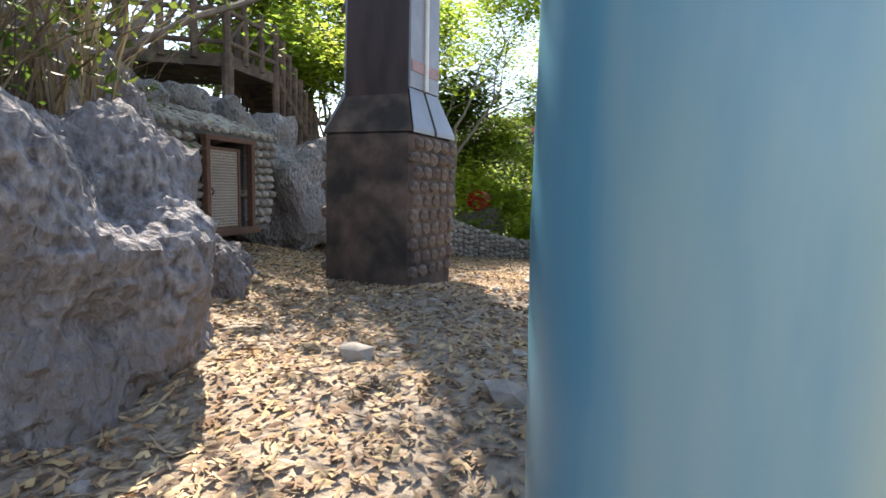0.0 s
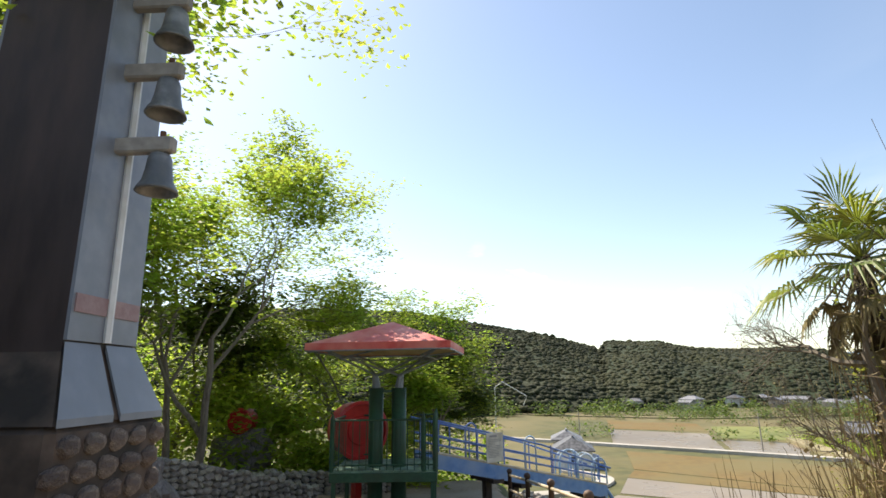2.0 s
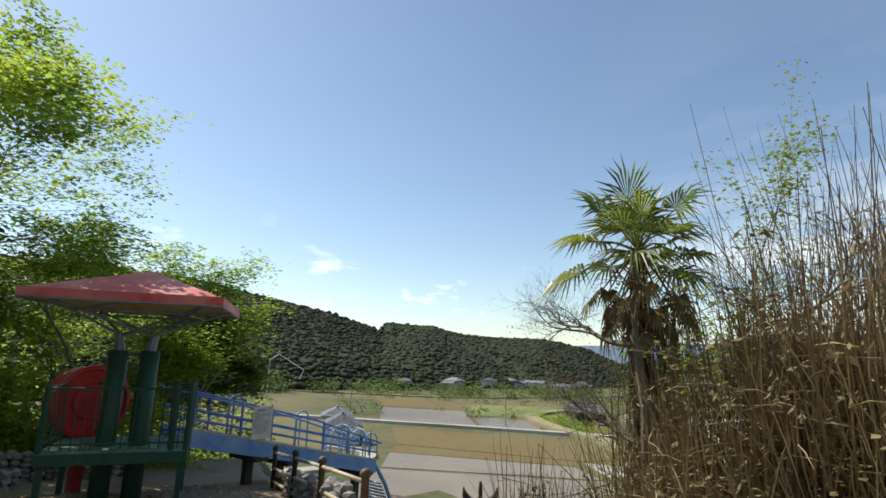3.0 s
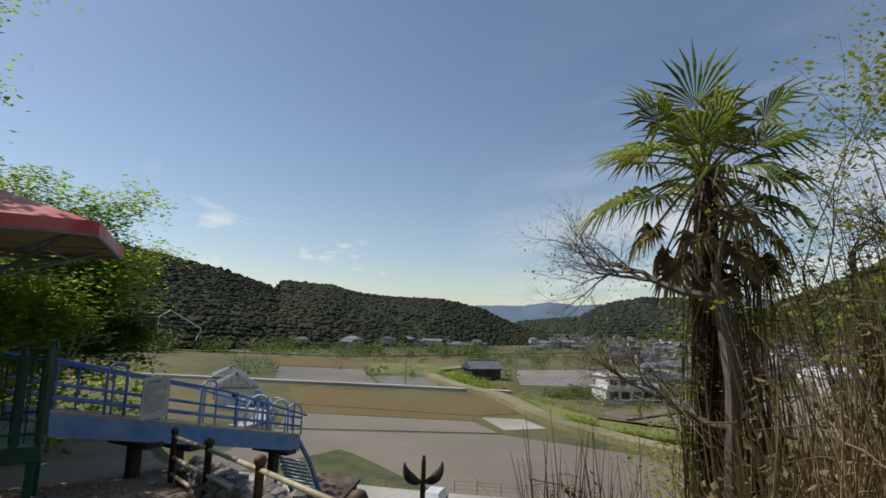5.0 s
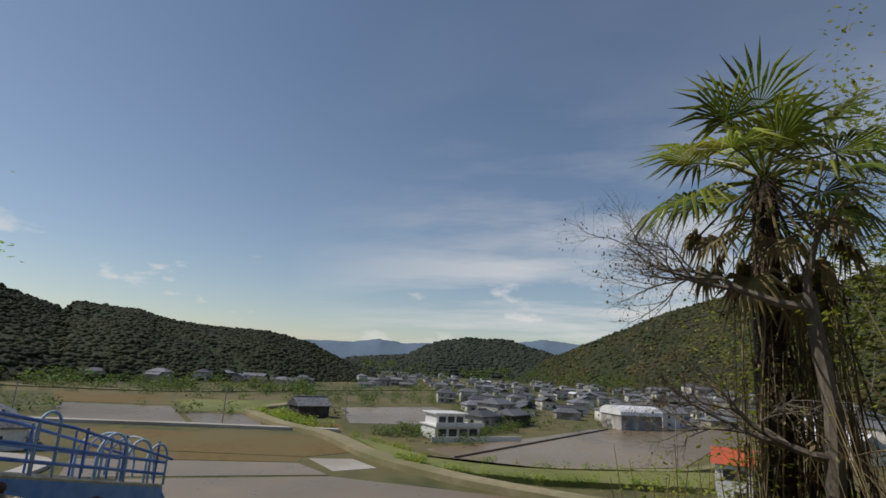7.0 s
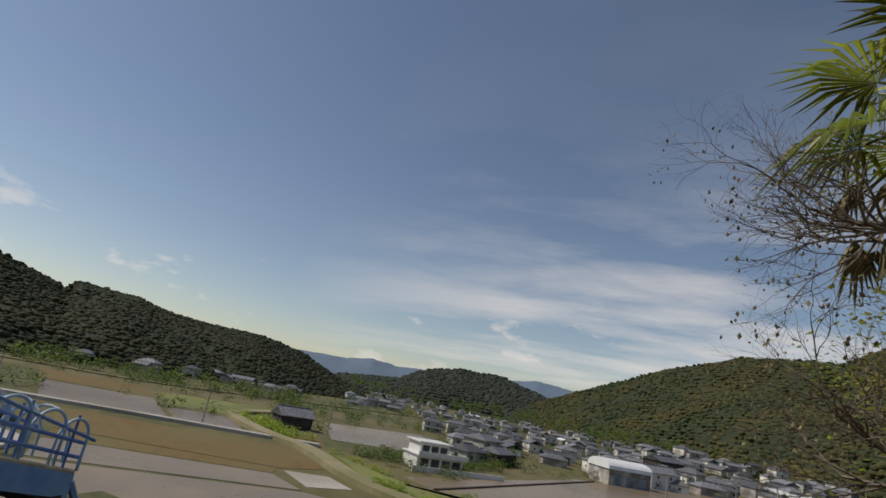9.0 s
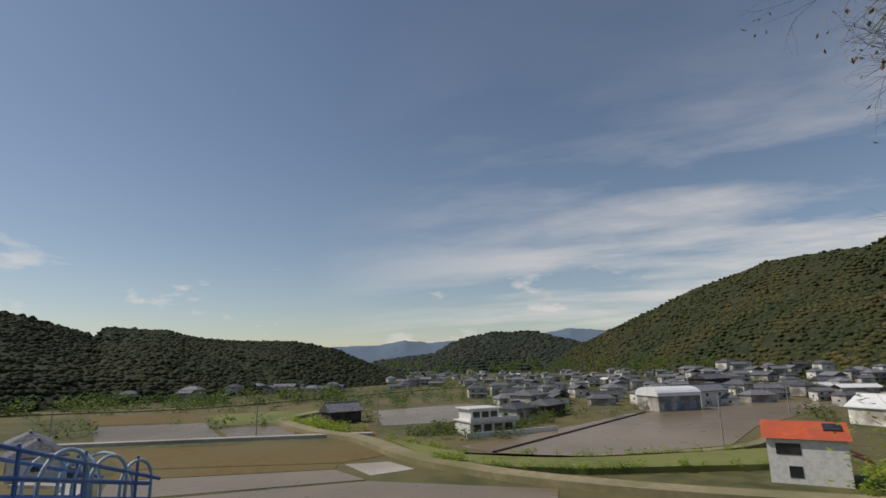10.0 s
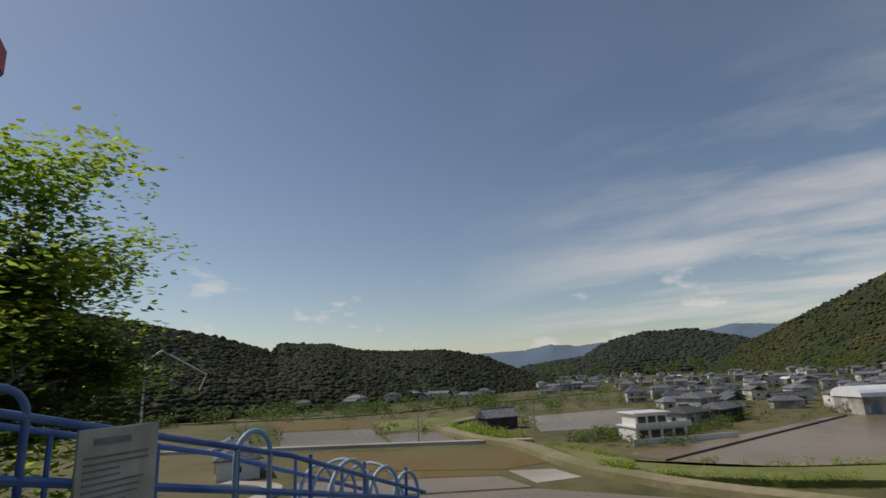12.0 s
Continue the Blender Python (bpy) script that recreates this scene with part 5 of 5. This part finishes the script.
        part("fence_post", Geo().tube([(p.x, p.y, gz(p.x, p.y) - 0.2), (p.x, p.y, p.z + 0.9)], 0.08, 8), M["logwood"], ob)
    for h in (0.35, 0.75):
        part("fence_rail", Geo().tube([b + Vector((0, 0, h)), e + Vector((0, 0, h))], 0.05, 8), M["logwood"], ob)


log_walkway()


def horned_post():
    x, y = 11.4, 8.3
    g0 = gz(x, y)
    ob = thing("horned_post", (x, y, g0), "dark horned lamp post on a rough stone pillar", "post", rz=-40)
    zt = -1.52 - g0
    part("pillar", Geo().blob((0, 0, (zt - 0.85) / 2), (0.17, 0.17, (zt - 0.85) / 2 * 0.9), 33, 0.12, 3), M["rock"], ob, "rough stone pillar")
    part("stem", Geo().tube([(0, 0, zt - 0.95), (0, 0, zt - 0.15), (0, 0, zt)], [0.06, 0.05, 0.03], 8), M["darkwood"], ob)
    for s in (-1, 1):
        path, rad = [], []
        for k in range(9):
            a = math.pi * 0.5 * k / 8
            path.append((s * (0.06 + 0.36 * math.sin(a)), 0, zt - 0.55 + 0.42 * (1 - math.cos(a))))
            rad.append(0.012 + 0.1 * math.sin(math.pi * (k + 1.5) / 9.5) ** 1.3)
        part("horn", Geo().tube(path, rad, 8), M["darkwood"], ob, "curved dark horn")


horned_post()


def bent_pole():
    x, y = 11.1, 19.8
    g0 = gz(x, y)
    ob = thing("bent_pole", (x, y, g0), "thin white bent steel pole rising among the trees", "pole", rz=-35)
    h = 1.46 - g0
    part("pole", Geo().tube([(-0.35, 0, -0.2), (-0.35, 0, h - 0.24), (0, 0, h)], 0.025, 8), M["whitepaint"], ob)
    part("arm", Geo().tube([(0, 0, h), (1.05, 0, h - 0.62), (0.9, 0, h - 1.0)], 0.022, 8), M["whitepaint"], ob)


bent_pole()


def shelter():
    x, y = 10.3, 10.3
    g0 = gz(x, y)
    ob = thing("small_shelter", (x, y, g0), "small brown pitched shelter on the slope", "shelter", rz=20)
    h = -2.7 - g0
    g = Geo().add([(-0.7, -0.6, h), (0.7, -0.6, h + 0.35), (0.7, 0.6, h + 0.35), (-0.7, 0.6, h), (-0.7, -0.6, h + 0.08), (0.7, -0.6, h + 0.43), (0.7, 0.6, h + 0.43), (-0.7, 0.6, h + 0.08)],
                  [(3, 2, 1, 0), (4, 5, 6, 7), (0, 1, 5, 4), (1, 2, 6, 5), (2, 3, 7, 6), (3, 0, 4, 7)])
    part("roof", g, M["logwood"], ob)
    for sx in (-0.6, 0.6):
        for sy in (-0.5, 0.5):
            part("post", Geo().tube([(sx, sy, -0.3), (sx, sy, h + 0.2 + 0.25 * sx)], 0.06, 8), M["darkwood"], ob)


shelter()


def valley_fence():
    ob = thing("wire_fence", (0, 0, 0), "thin grey posts and wires along the foot lane", "fence")
    pts = smooth_line([(34, 66), (41, 50.5), (50, 35.5), (58, 23)], 7)
    for p in pts:
        part("post", Geo().tube([(p.x, p.y, VALLEY), (p.x, p.y, VALLEY + 1.3)], 0.05, 5), M["armwood"], ob)
    for h in (0.5, 0.9, 1.25):
        part("wire", Geo().tube([(p.x, p.y, VALLEY + h) for p in pts], 0.02, 4), M["armwood"], ob)


valley_fence()


# ---- plants ----
def grow(rngv, base, direction, length, radius, depth, wood, tips, spread=0.6, up=0.15, kids=3, wig=0.25, shrink=0.68, sides=6):
    """A limb that forks again and again; gathers wood and the points that carry leaves."""
    n = 5
    p, d = Vector(base), Vector(direction).normalized()
    path, rad = [p.copy()], [radius]
    for k in range(n):
        d = (d + Vector((rngv.uniform(-wig, wig), rngv.uniform(-wig, wig), rngv.uniform(-wig, wig) * 0.6 + up * 0.3))).normalized()
        p = p + d * length / n
        path.append(p.copy())
        rad.append(radius * (1 - 0.45 * (k + 1) / n))
    wood.tube(path, rad, sides if depth > 1 else 3, cap=False)
    if depth <= 1:
        tips.extend(path[1:])
    if depth == 0:
        return
    for k in range(kids):
        i = rngv.choice((2, 3, 4, 5)) if k else 5
        q = path[i]
        a = rngv.uniform(0, 6.283)
        o = d.orthogonal().normalized()
        nd = d + (o * math.cos(a) + d.cross(o) * math.sin(a)) * spread * rngv.uniform(0.6, 1.4) + Vector((0, 0, up))
        grow(rngv, q, nd, length * shrink * rngv.uniform(0.8, 1.15), rad[i] * 0.72, depth - 1, wood, tips, spread, up, kids, wig, shrink, sides)


def tree(x, y, h, seed, leaf_mat, label, lean=(0, 0), leaves=9, size=0.17, depth=4, trunk=0.11, blur=0.35, first=0.33, group="trees round the terrace", spread=0.65, up=0.12, droop=0.25):
    rt = random.Random(seed)
    ob = thing("tree", (x, y, gz(x, y) - 0.1), label, "tree", group)
    wood, tips = Geo(), []
    grow(rt, (0, 0, 0), (lean[0], lean[1], 1), h * first, trunk, depth, wood, tips, spread, up, 3, 0.16, 0.74)
    part("trunk", wood, M["bark"], ob)
    crown, pts = Geo(), []
    for t in tips:
        tilt = Vector((rt.gauss(0, 0.16), rt.gauss(0, 0.16)))
        for _ in range(leaves):
            dx, dy = rt.gauss(0, blur), rt.gauss(0, blur)
            pts.append(t + Vector((dx, dy, dx * tilt.x + dy * tilt.y - 0.25 * math.hypot(dx, dy) + rt.gauss(0, 0.03))))
    leaf_cards(crown, pts, size, rt, 0.3, droop, 0.45)
    part("crown", crown, leaf_mat, ob)
    return ob


L1 = "leafy broadleaf tree with fresh yellow-green leaves"
L2 = "shady tree with dense green leaves on the bank"
tree(-0.5, 11.8, 13.0, 11, M["leaf"], L1, (0.12, 0.0), 9, 0.16, 5, 0.12, 0.27, 0.3, spread=0.8, up=0.08, droop=0.1)
tree(-1.4, 13.6, 12.0, 12, M["leaf"], L1, (0.1, 0.0), 7, 0.17, 5, 0.12, 0.32, 0.3, spread=0.75, up=0.08, droop=0.1)
tree(-2.2, 12.6, 9.0, 13, M["leaf"], L1, (0, 0), 11, 0.18, 4, 0.12, 0.45, droop=0.1)
tree(3.2, 15.8, 9.2, 14, M["leaf"], "low spreading tree with fresh green leaves", (0.1, 0), 12, 0.16, 5, 0.11, 0.36, 0.27, spread=0.9, up=0.03, droop=0.1)
tree(5.2, 15.4, 8.4, 15, M["leaf"], "low spreading tree with fresh green leaves", (0.12, -0.05), 12, 0.16, 5, 0.11, 0.36, 0.26, spread=0.9, up=0.03, droop=0.1)
tree(6.2, 14.6, 6.2, 16, M["leafdark"], "low spreading tree with deep green leaves by the slide", (0.12, -0.05), 10, 0.16, 5, 0.11, 0.34, 0.27, spread=0.9, up=0.03, droop=0.1)
tree(-5.6, 10.4, 7.5, 17, M["leaf"], L2, (0.1, 0), 11, 0.2, 4, 0.13, 0.45)
tree(-7.4, 5.0, 12.0, 58, M["leaf"], L2, (0.12, -0.05), 20, 0.2, 4, 0.13, 0.5)
tree(-7.0, 7.0, 11.0, 18, M["leafdark"], L2, (0.1, -0.1), 24, 0.22, 4, 0.15, 0.5)
tree(-8.0, 2.6, 10.0, 19, M["leafdark"], L2, (0.15, 0), 24, 0.22, 4, 0.15, 0.5)
tree(-6.6, 2.0, 10.5, 59, M["leafdark"], L2, (0.1, 0), 20, 0.2, 4, 0.13, 0.5)
tree(-7.6, 11.2, 12.5, 60, M["leafdark"], L2, (0.1, 0), 20, 0.2, 4, 0.14, 0.5)
tree(-5.2, 12.5, 9.5, 20, M["leaf"], L2, (0.1, 0), 15, 0.22, 4, 0.15, 0.5)
tree(-10.5, 9.5, 11.0, 21, M["leafdark"], L2, (0.1, 0), 15, 0.26, 4, 0.18, 0.6)
tree(-1.9, 17.5, 8.0, 22, M["leafdark"], L2, (0, 0), 15, 0.24, 4, 0.16, 0.55)
tree(-6.5, 16.0, 11.0, 23, M["leafdark"], L2, (0, 0), 15, 0.26, 4, 0.18, 0.6)
tree(-3.4, -0.5, 9.0, 24, M["leaf"], "thin tree leaning out of the bank with sparse leaves", (0.42, 0.2), 5, 0.1, 5, 0.07, 0.3, 0.34)
tree(2.4, 19.5, 5.8, 26, M["leaf"], L1, (0, 0), 15, 0.22, 4, 0.13, 0.45)
tree(0.3, 18.5, 6.8, 27, M["leaf"], L1, (0, 0), 15, 0.24, 4, 0.15, 0.5)


def palm():
    x, y = 7.5, 1.7
    rt = random.Random(31)
    ob = thing("palm_tree", (x, y, gz(x, y) - 0.1), "windmill palm with green fan leaves and a shaggy dark trunk", "palm tree")
    top = 3.02 - gz(x, y)
    g = Geo().tube([(0, 0, 0), (0.06, 0.02, top * 0.35), (0.02, 0.05, top * 0.7), (0, 0, top)], [0.12, 0.115, 0.13, 0.1], 12)
    for _ in range(700):  # fibre and old leaf bases
        z, a = rt.uniform(0.2, top), rt.uniform(0, 6.283)
        p = Vector((math.cos(a) * 0.12, math.sin(a) * 0.12, z))
        o = Vector((math.cos(a) * 0.07, math.sin(a) * 0.07, rt.uniform(-0.18, 0.1)))
        s = Vector((-math.sin(a), math.cos(a), 0)) * 0.014
        k = len(g.v)
        g.v += [tuple(p - s), tuple(p + s), tuple(p + o)]
        g.f.append((k, k + 1, k + 2))
    part("trunk", g, M["palmbark"], ob, "dark fibrous trunk")

    def fan(a, e, petiole, R, material, sag, name="fan_leaf"):
        g = Geo()
        d = Vector((math.cos(a) * math.cos(e), math.sin(a) * math.cos(e), math.sin(e)))
        base = Vector((0, 0, top - 0.02))
        tip = base + d * petiole + Vector((0, 0, -sag * 0.25))
        g.tube([base, base.lerp(tip, 0.5) + Vector((0, 0, 0.05)), tip], [0.018, 0.013, 0.009], 5)
        d2 = (d + Vector((0, 0, -sag * 0.5))).normalized()
        s = d2.cross(Vector((0, 0, 1))).normalized()
        u = s.cross(d2)
        n = 22
        for k in range(n):
            f = (k + 0.5) / n * 2 - 1
            ang = f * 1.9
            r = R * (1 - 0.22 * abs(f) ** 2) * rt.choice((rt.uniform(0.9, 1.08), rt.uniform(0.5, 1.05)))
            v = (d2 * math.cos(ang) + s * math.sin(ang)).normalized()
            w = (d2 * -math.sin(ang) + s * math.cos(ang)) * 0.016
            fold = u * 0.018
            m1 = tip + v * r * 0.55 + u * 0.03
            m2 = tip + v * r + Vector((0, 0, -0.14 * sag * r - rt.uniform(0, 0.06) - (0.16 * r if rt.random() < 0.3 else 0)))
            kk = len(g.v)
            g.v += [tuple(tip), tuple(m1 - w * 1.2), tuple(m1 + fold), tuple(m1 + w * 1.2), tuple(m2)]
            g.f += [(kk, kk + 1, kk + 2), (kk, kk + 2, kk + 3), (kk + 1, kk + 4, kk + 2), (kk + 2, kk + 4, kk + 3)]
        part(name, g, material, ob)

    for k in range(21):
        e = radians(84 - 86 * (k / 20) ** 0.9)
        fan(k * 2.399 + 0.5, e, rt.uniform(0.4, 0.85), rt.uniform(0.55, 0.75), M["frond"], 0.3 + 0.9 * k / 20)
    for k in range(16):
        fan(k * 2.399 + 1.3, radians(-8 - 4.4 * k), rt.uniform(0.35, 0.75), rt.uniform(0.25, 0.42), M["deadfrond"], 1.6, "dry_leaf")
    g, rv = Geo(), random.Random(36)
    for _ in range(520):  # vines and dead stems that hang round the trunk
        a, q, hh = rv.uniform(0, 6.283), rv.uniform(0.12, 0.75), rv.uniform(0.9, top - 0.5)
        p0 = Vector((math.cos(a) * q + 0.2, math.sin(a) * q - 0.25, 0.05))
        p2 = Vector((math.cos(a + 0.6) * q * 0.6 + 0.15, math.sin(a + 0.6) * q * 0.6 - 0.15, hh))
        w = Vector((rv.gauss(0, 0.09), rv.gauss(0, 0.09), 0))
        r = rv.uniform(0.004, 0.01)
        g.tube([p0, p0.lerp(p2, 0.35) + w, p0.lerp(p2, 0.7) - w * 0.7, p2, p2 + Vector((rv.gauss(0, 0.16), rv.gauss(0, 0.16), -rv.random() * 0.35))], [r, r, r * 0.9, r * 0.7, r * 0.3], 3, cap=False)
    part("hanging_vines", g, M["straw"], ob, "dry vines hanging round the trunk")
    return ob


palm()


def bare_tree(x, y, seed, d, length, label, top_z=1.55):
    rt = random.Random(seed)
    ob = thing("bare_tree", (x, y, gz(x, y) - 0.1), label, "tree", "bare trees on the slope")
    wood, tips = Geo(), []
    h = top_z - gz(x, y)
    wood.tube([(0, -0.1, 0), (0.03, 0.0, h * 0.5), (0, -0.05, h * 0.8), (0, 0.05, h)], [0.085, 0.075, 0.06, 0.055], 8)
    grow(rt, (0, 0.02, h * 0.97), d, length, 0.042, 5, wood, tips, 0.62, 0.05, 4, 0.34, 0.72, 5)
    grow(rt, (0, -0.02, h * 0.72), (d[0], d[1], 0.02), length * 0.95, 0.036, 5, wood, tips, 0.62, 0.05, 4, 0.34, 0.72, 5)
    grow(rt, (0, 0.05, h), (0.1, 0.1, 1), length * 0.8, 0.036, 5, wood, tips, 0.8, 0.04, 3, 0.3, 0.68, 5)
    part("trunk", wood, M["bark"], ob, "grey twisting branches")
    pts = [t + Vector((rt.gauss(0, 0.05), rt.gauss(0, 0.05), -rt.random() * 0.1)) for t in tips if rt.random() < 0.06]
    g = Geo()
    leaf_cards(g, pts, 0.03, rt, 0.4, 0.8)
    part("withered_leaves", g, M["deadfrond"], ob, "few withered leaves")


bare_tree(7.05, 1.5, 51, (-0.3, 0.95, 0.2), 0.72, "bare grey tree with long crooked branches beside the palm", 1.9)
tree(7.7, 1.1, 4.6, 54, M["leafyellow"], "slim tree with bright yellow-green leaves against the palm", (0.0, 0.05), 8, 0.06, 4, 0.05, 0.16, 0.42, "bare trees on the slope")
bare_tree(7.5, 0.5, 52, (-0.1, -0.5, 0.9), 0.9, "bare tangled tree behind the palm")
tree(8.8, 0.1, 7.6, 53, M["leafyellow"], "thin tree with young yellow-green leaves behind the palm", (0.0, -0.05), 10, 0.075, 4, 0.06, 0.15, 0.42, "bare trees on the slope")


def thicket():
    rt = random.Random(61)
    g, lg = Geo(), []
    for _ in range(19000):
        y = rt.uniform(-4.8, 2.8)
        if y > 1.3:
            if rt.random() < 0.45:
                continue
            x = rt.uniform(6.1, 8.4)
            h = rt.uniform(1.0, 2.4)
        else:
            x = rt.uniform(5.8, 8.8)
            h = rt.uniform(1.4, 4.3) * (0.66 + 0.34 * sm(1.2, -0.8, y))
        p = Vector((x, y, gz(x, y) - 0.1))
        lean = Vector((max(-0.22, min(0.22, rt.gauss(0.03, 0.11))), max(-0.2, min(0.2, rt.gauss(0, 0.11))), 0))
        n = 5
        path = []
        bend = rt.random() ** 2 * 0.9 / max(1.0, h / 2.2)
        for k in range(n):
            t = k / (n - 1)
            path.append(p + Vector((lean.x * h * t + lean.x * bend * h * t * t * 2 + rt.gauss(0, 0.02), lean.y * h * t + lean.y * bend * h * t * t * 2 + rt.gauss(0, 0.02), h * (t - 0.45 * bend * t * t))))
        r = rt.uniform(0.004, 0.011)
        g.tube(path, [r, r, r * 0.8, r * 0.6, r * 0.3], 3, cap=False)
        for _ in range(rt.choice((0, 1, 1, 2))):  # side twigs
            q = path[rt.choice((2, 3))]
            dv = Vector((rt.gauss(0, 1), rt.gauss(0, 1), rt.uniform(-0.4, 0.9))).normalized() * rt.uniform(0.15, 0.6)
            g.tube([q, q + dv * 0.5, q + dv + Vector((0, 0, -0.05))], [r * 0.6, r * 0.5, r * 0.2], 3, cap=False)
            if rt.random() < 0.5:
                lg.append(q + dv)
    tagged(part("dry_thicket", g, M["straw"]), "dense thicket of dry brown stems and vines on the slope edge", "thicket", kind="stuff")
    g2 = Geo()
    leaf_cards(g2, [p + Vector((rt.gauss(0, 0.06), rt.gauss(0, 0.06), rt.gauss(0, 0.05))) for p in lg for _ in range(5)], 0.08, rt, 0.2, 0.5)
    tagged(part("thicket_dry_leaves", g2, M["deadfrond"]), "withered strap leaves hanging in the thicket", "leaves", kind="stuff")
    g3, cl = Geo(), []
    for k in range(110):
        y = rt.uniform(-4, 3.2) if k < 70 else rt.uniform(0.2, 2.2)
        x = rt.uniform(6.0, 7.6) if k < 70 else rt.uniform(5.6, 6.4)
        z = gz(x, y) + rt.uniform(0.1, 0.8 if y > 0.2 else 2.6)
        for _ in range(36):
            cl.append(Vector((x + rt.gauss(0, 0.16), y + rt.gauss(0, 0.16), z + rt.gauss(0, 0.12))))
    leaf_cards(g3, cl, 0.1, rt, 0.2, 0.1)
    tagged(part("thicket_green_leaves", g3, M["leafyellow"]), "clusters of fresh yellow-green leaves in the thicket", "leaves", kind="stuff")
    g4 = Geo()
    for _ in range(900):  # grass tuft along the brink and bank
        y = rt.uniform(-6, 5)
        x = edge_x(y) + rt.uniform(-0.1, 1.0)
        p = Vector((x, y, gz(x, y) - 0.02))
        for _ in range(4):
            dv = Vector((rt.gauss(0, 0.12), rt.gauss(0, 0.12), rt.uniform(0.15, 0.5)))
            s = Vector((rt.gauss(0, 1), rt.gauss(0, 1), 0)).normalized() * 0.006
            k = len(g4.v)
            g4.v += [tuple(p - s), tuple(p + s), tuple(p + dv)]
            g4.f.append((k, k + 1, k + 2))
    tagged(part("brink_grass", g4, M["leafdark"]), "rough grass along the brink", "grass", kind="stuff")


thicket()


def bank_growth():
    rt = random.Random(71)
    g, dry, green = Geo(), Geo(), []
    for _ in range(6500):  # dry stems over and behind the boulders
        x, y = rt.uniform(-6.0, -1.5), rt.uniform(-6.5, 1.4)
        if (x > -2.3 and not (-3.6 < y < -0.9)) or (x > -3.2 and y > -1.4):
            continue
        zb = max(gz(x, y), 1.05 if (x > -2.6 and y < -0.9) else -9)
        if x > -1.9:
            zb = 1.15
        p = Vector((x, y, zb))
        h = rt.uniform(0.5, 1.2) if rt.random() < 0.5 else rt.uniform(1.0, 2.9)
        lean = Vector((rt.gauss(0.06, 0.14), rt.gauss(0, 0.14), 0))
        path = [p + Vector((lean.x * h * t * (1 + t), lean.y * h * t * (1 + t), h * (t - 0.25 * t * t))) for t in (0, 0.35, 0.7, 1)]
        r = rt.uniform(0.003, 0.009)
        g.tube(path, [r, r, r * 0.7, r * 0.3], 3, cap=False)
        if rt.random() < 0.3:
            green.extend(path[1:])
    tagged(part("bank_dry_stems", g, M["straw"]), "dry stems and vines hanging over the boulders", "undergrowth", kind="stuff")
    leaf_cards(dry, [p + Vector((rt.gauss(0, 0.08), rt.gauss(0, 0.08), rt.gauss(0, 0.08))) for p in green for _ in range(3)], 0.09, rt, 0.3, 0.3)
    tagged(part("bank_leaves", dry, M["leafdark"]), "dull green leaves among the stems on the bank", "undergrowth", kind="stuff")
    g6, pts = Geo(), []
    for _ in range(24000):
        x, y = rt.uniform(-4.5, 9.5), rt.uniform(14.2, 21)
        if x > 6.5 and y < 16:
            continue
        pts.append(Vector((x, y, gz(x, y) + rt.random() ** 1.6 * (1.6 + 1.6 * noise.noise(Vector((x * 0.5, y * 0.5, 2))) + 0.25 * (y - 14) + max(0.0, min(2.0, 3.0 - x))))))
    leaf_cards(g6, pts, 0.24, rt, 0.3, 0.1)
    tagged(part("terrace_shrubs", g6, M["leaf"]), "dense green shrubs behind the terrace wall", "shrubs", kind="stuff")
    g5, pts = Geo(), []
    for _ in range(9000):
        x, y = rt.uniform(-16, -4.2), rt.uniform(-6, 22)
        pts.append(Vector((x, y, gz(x, y) + rt.random() ** 2 * 1.2)))
    leaf_cards(g5, pts, 0.32, rt, 0.3, 0.1)
    tagged(part("bank_shrubs", g5, M["leafdark"]), "low shrubs under the trees on the bank", "shrubs", kind="stuff")


bank_growth()


def litter():
    rt = random.Random(81)
    g = Geo()
    n = 0
    while n < 75000:
        x, y = rt.uniform(-3.2, 5.5), rt.uniform(-5.5, 10)
        if rt.random() > (1.0 if x < 1.0 else 0.4):
            continue
        n += 1
        p = Vector((x, y, gz(x, y) + 0.012))
        a, tl = rt.uniform(0, 6.283), rt.uniform(-0.5, 0.5)
        d = Vector((math.cos(a), math.sin(a), tl * 0.6)) * rt.uniform(0.012, 0.045)
        s = Vector((-math.sin(a), math.cos(a), rt.uniform(-0.5, 0.5))) * rt.uniform(0.006, 0.016)
        k = len(g.v)
        g.v += [tuple(p - d), tuple(p + s + Vector((0, 0, 0.008))), tuple(p + d + Vector((0, 0, 0.012))), tuple(p - s)]
        g.f += [(k, k + 1, k + 2), (k, k + 2, k + 3)]
    tagged(part("leaf_litter", g, M["litter"]), "dry brown fallen leaves scattered on the ground", "leaf litter", kind="stuff")
    g = Geo()
    for k in range(900):
        x, y = (rt.uniform(-1.5, 5) if k < 200 else rt.uniform(0.6, 4.6)), rt.uniform(-4.5, 7)
        s = (rt.uniform(0.012, 0.04) if k < 200 else rt.uniform(0.008, 0.02)) if k > 4 else 0.08
        g.blob((x, y, gz(x, y) + s * 0.3), (s * 1.2, s, s * 0.8), 90 + k, 0.3, 1)
    tagged(part("loose_stones", g, M["rubble_i"]), "small loose grey stones on the ground", "stones", kind="stuff")


litter()
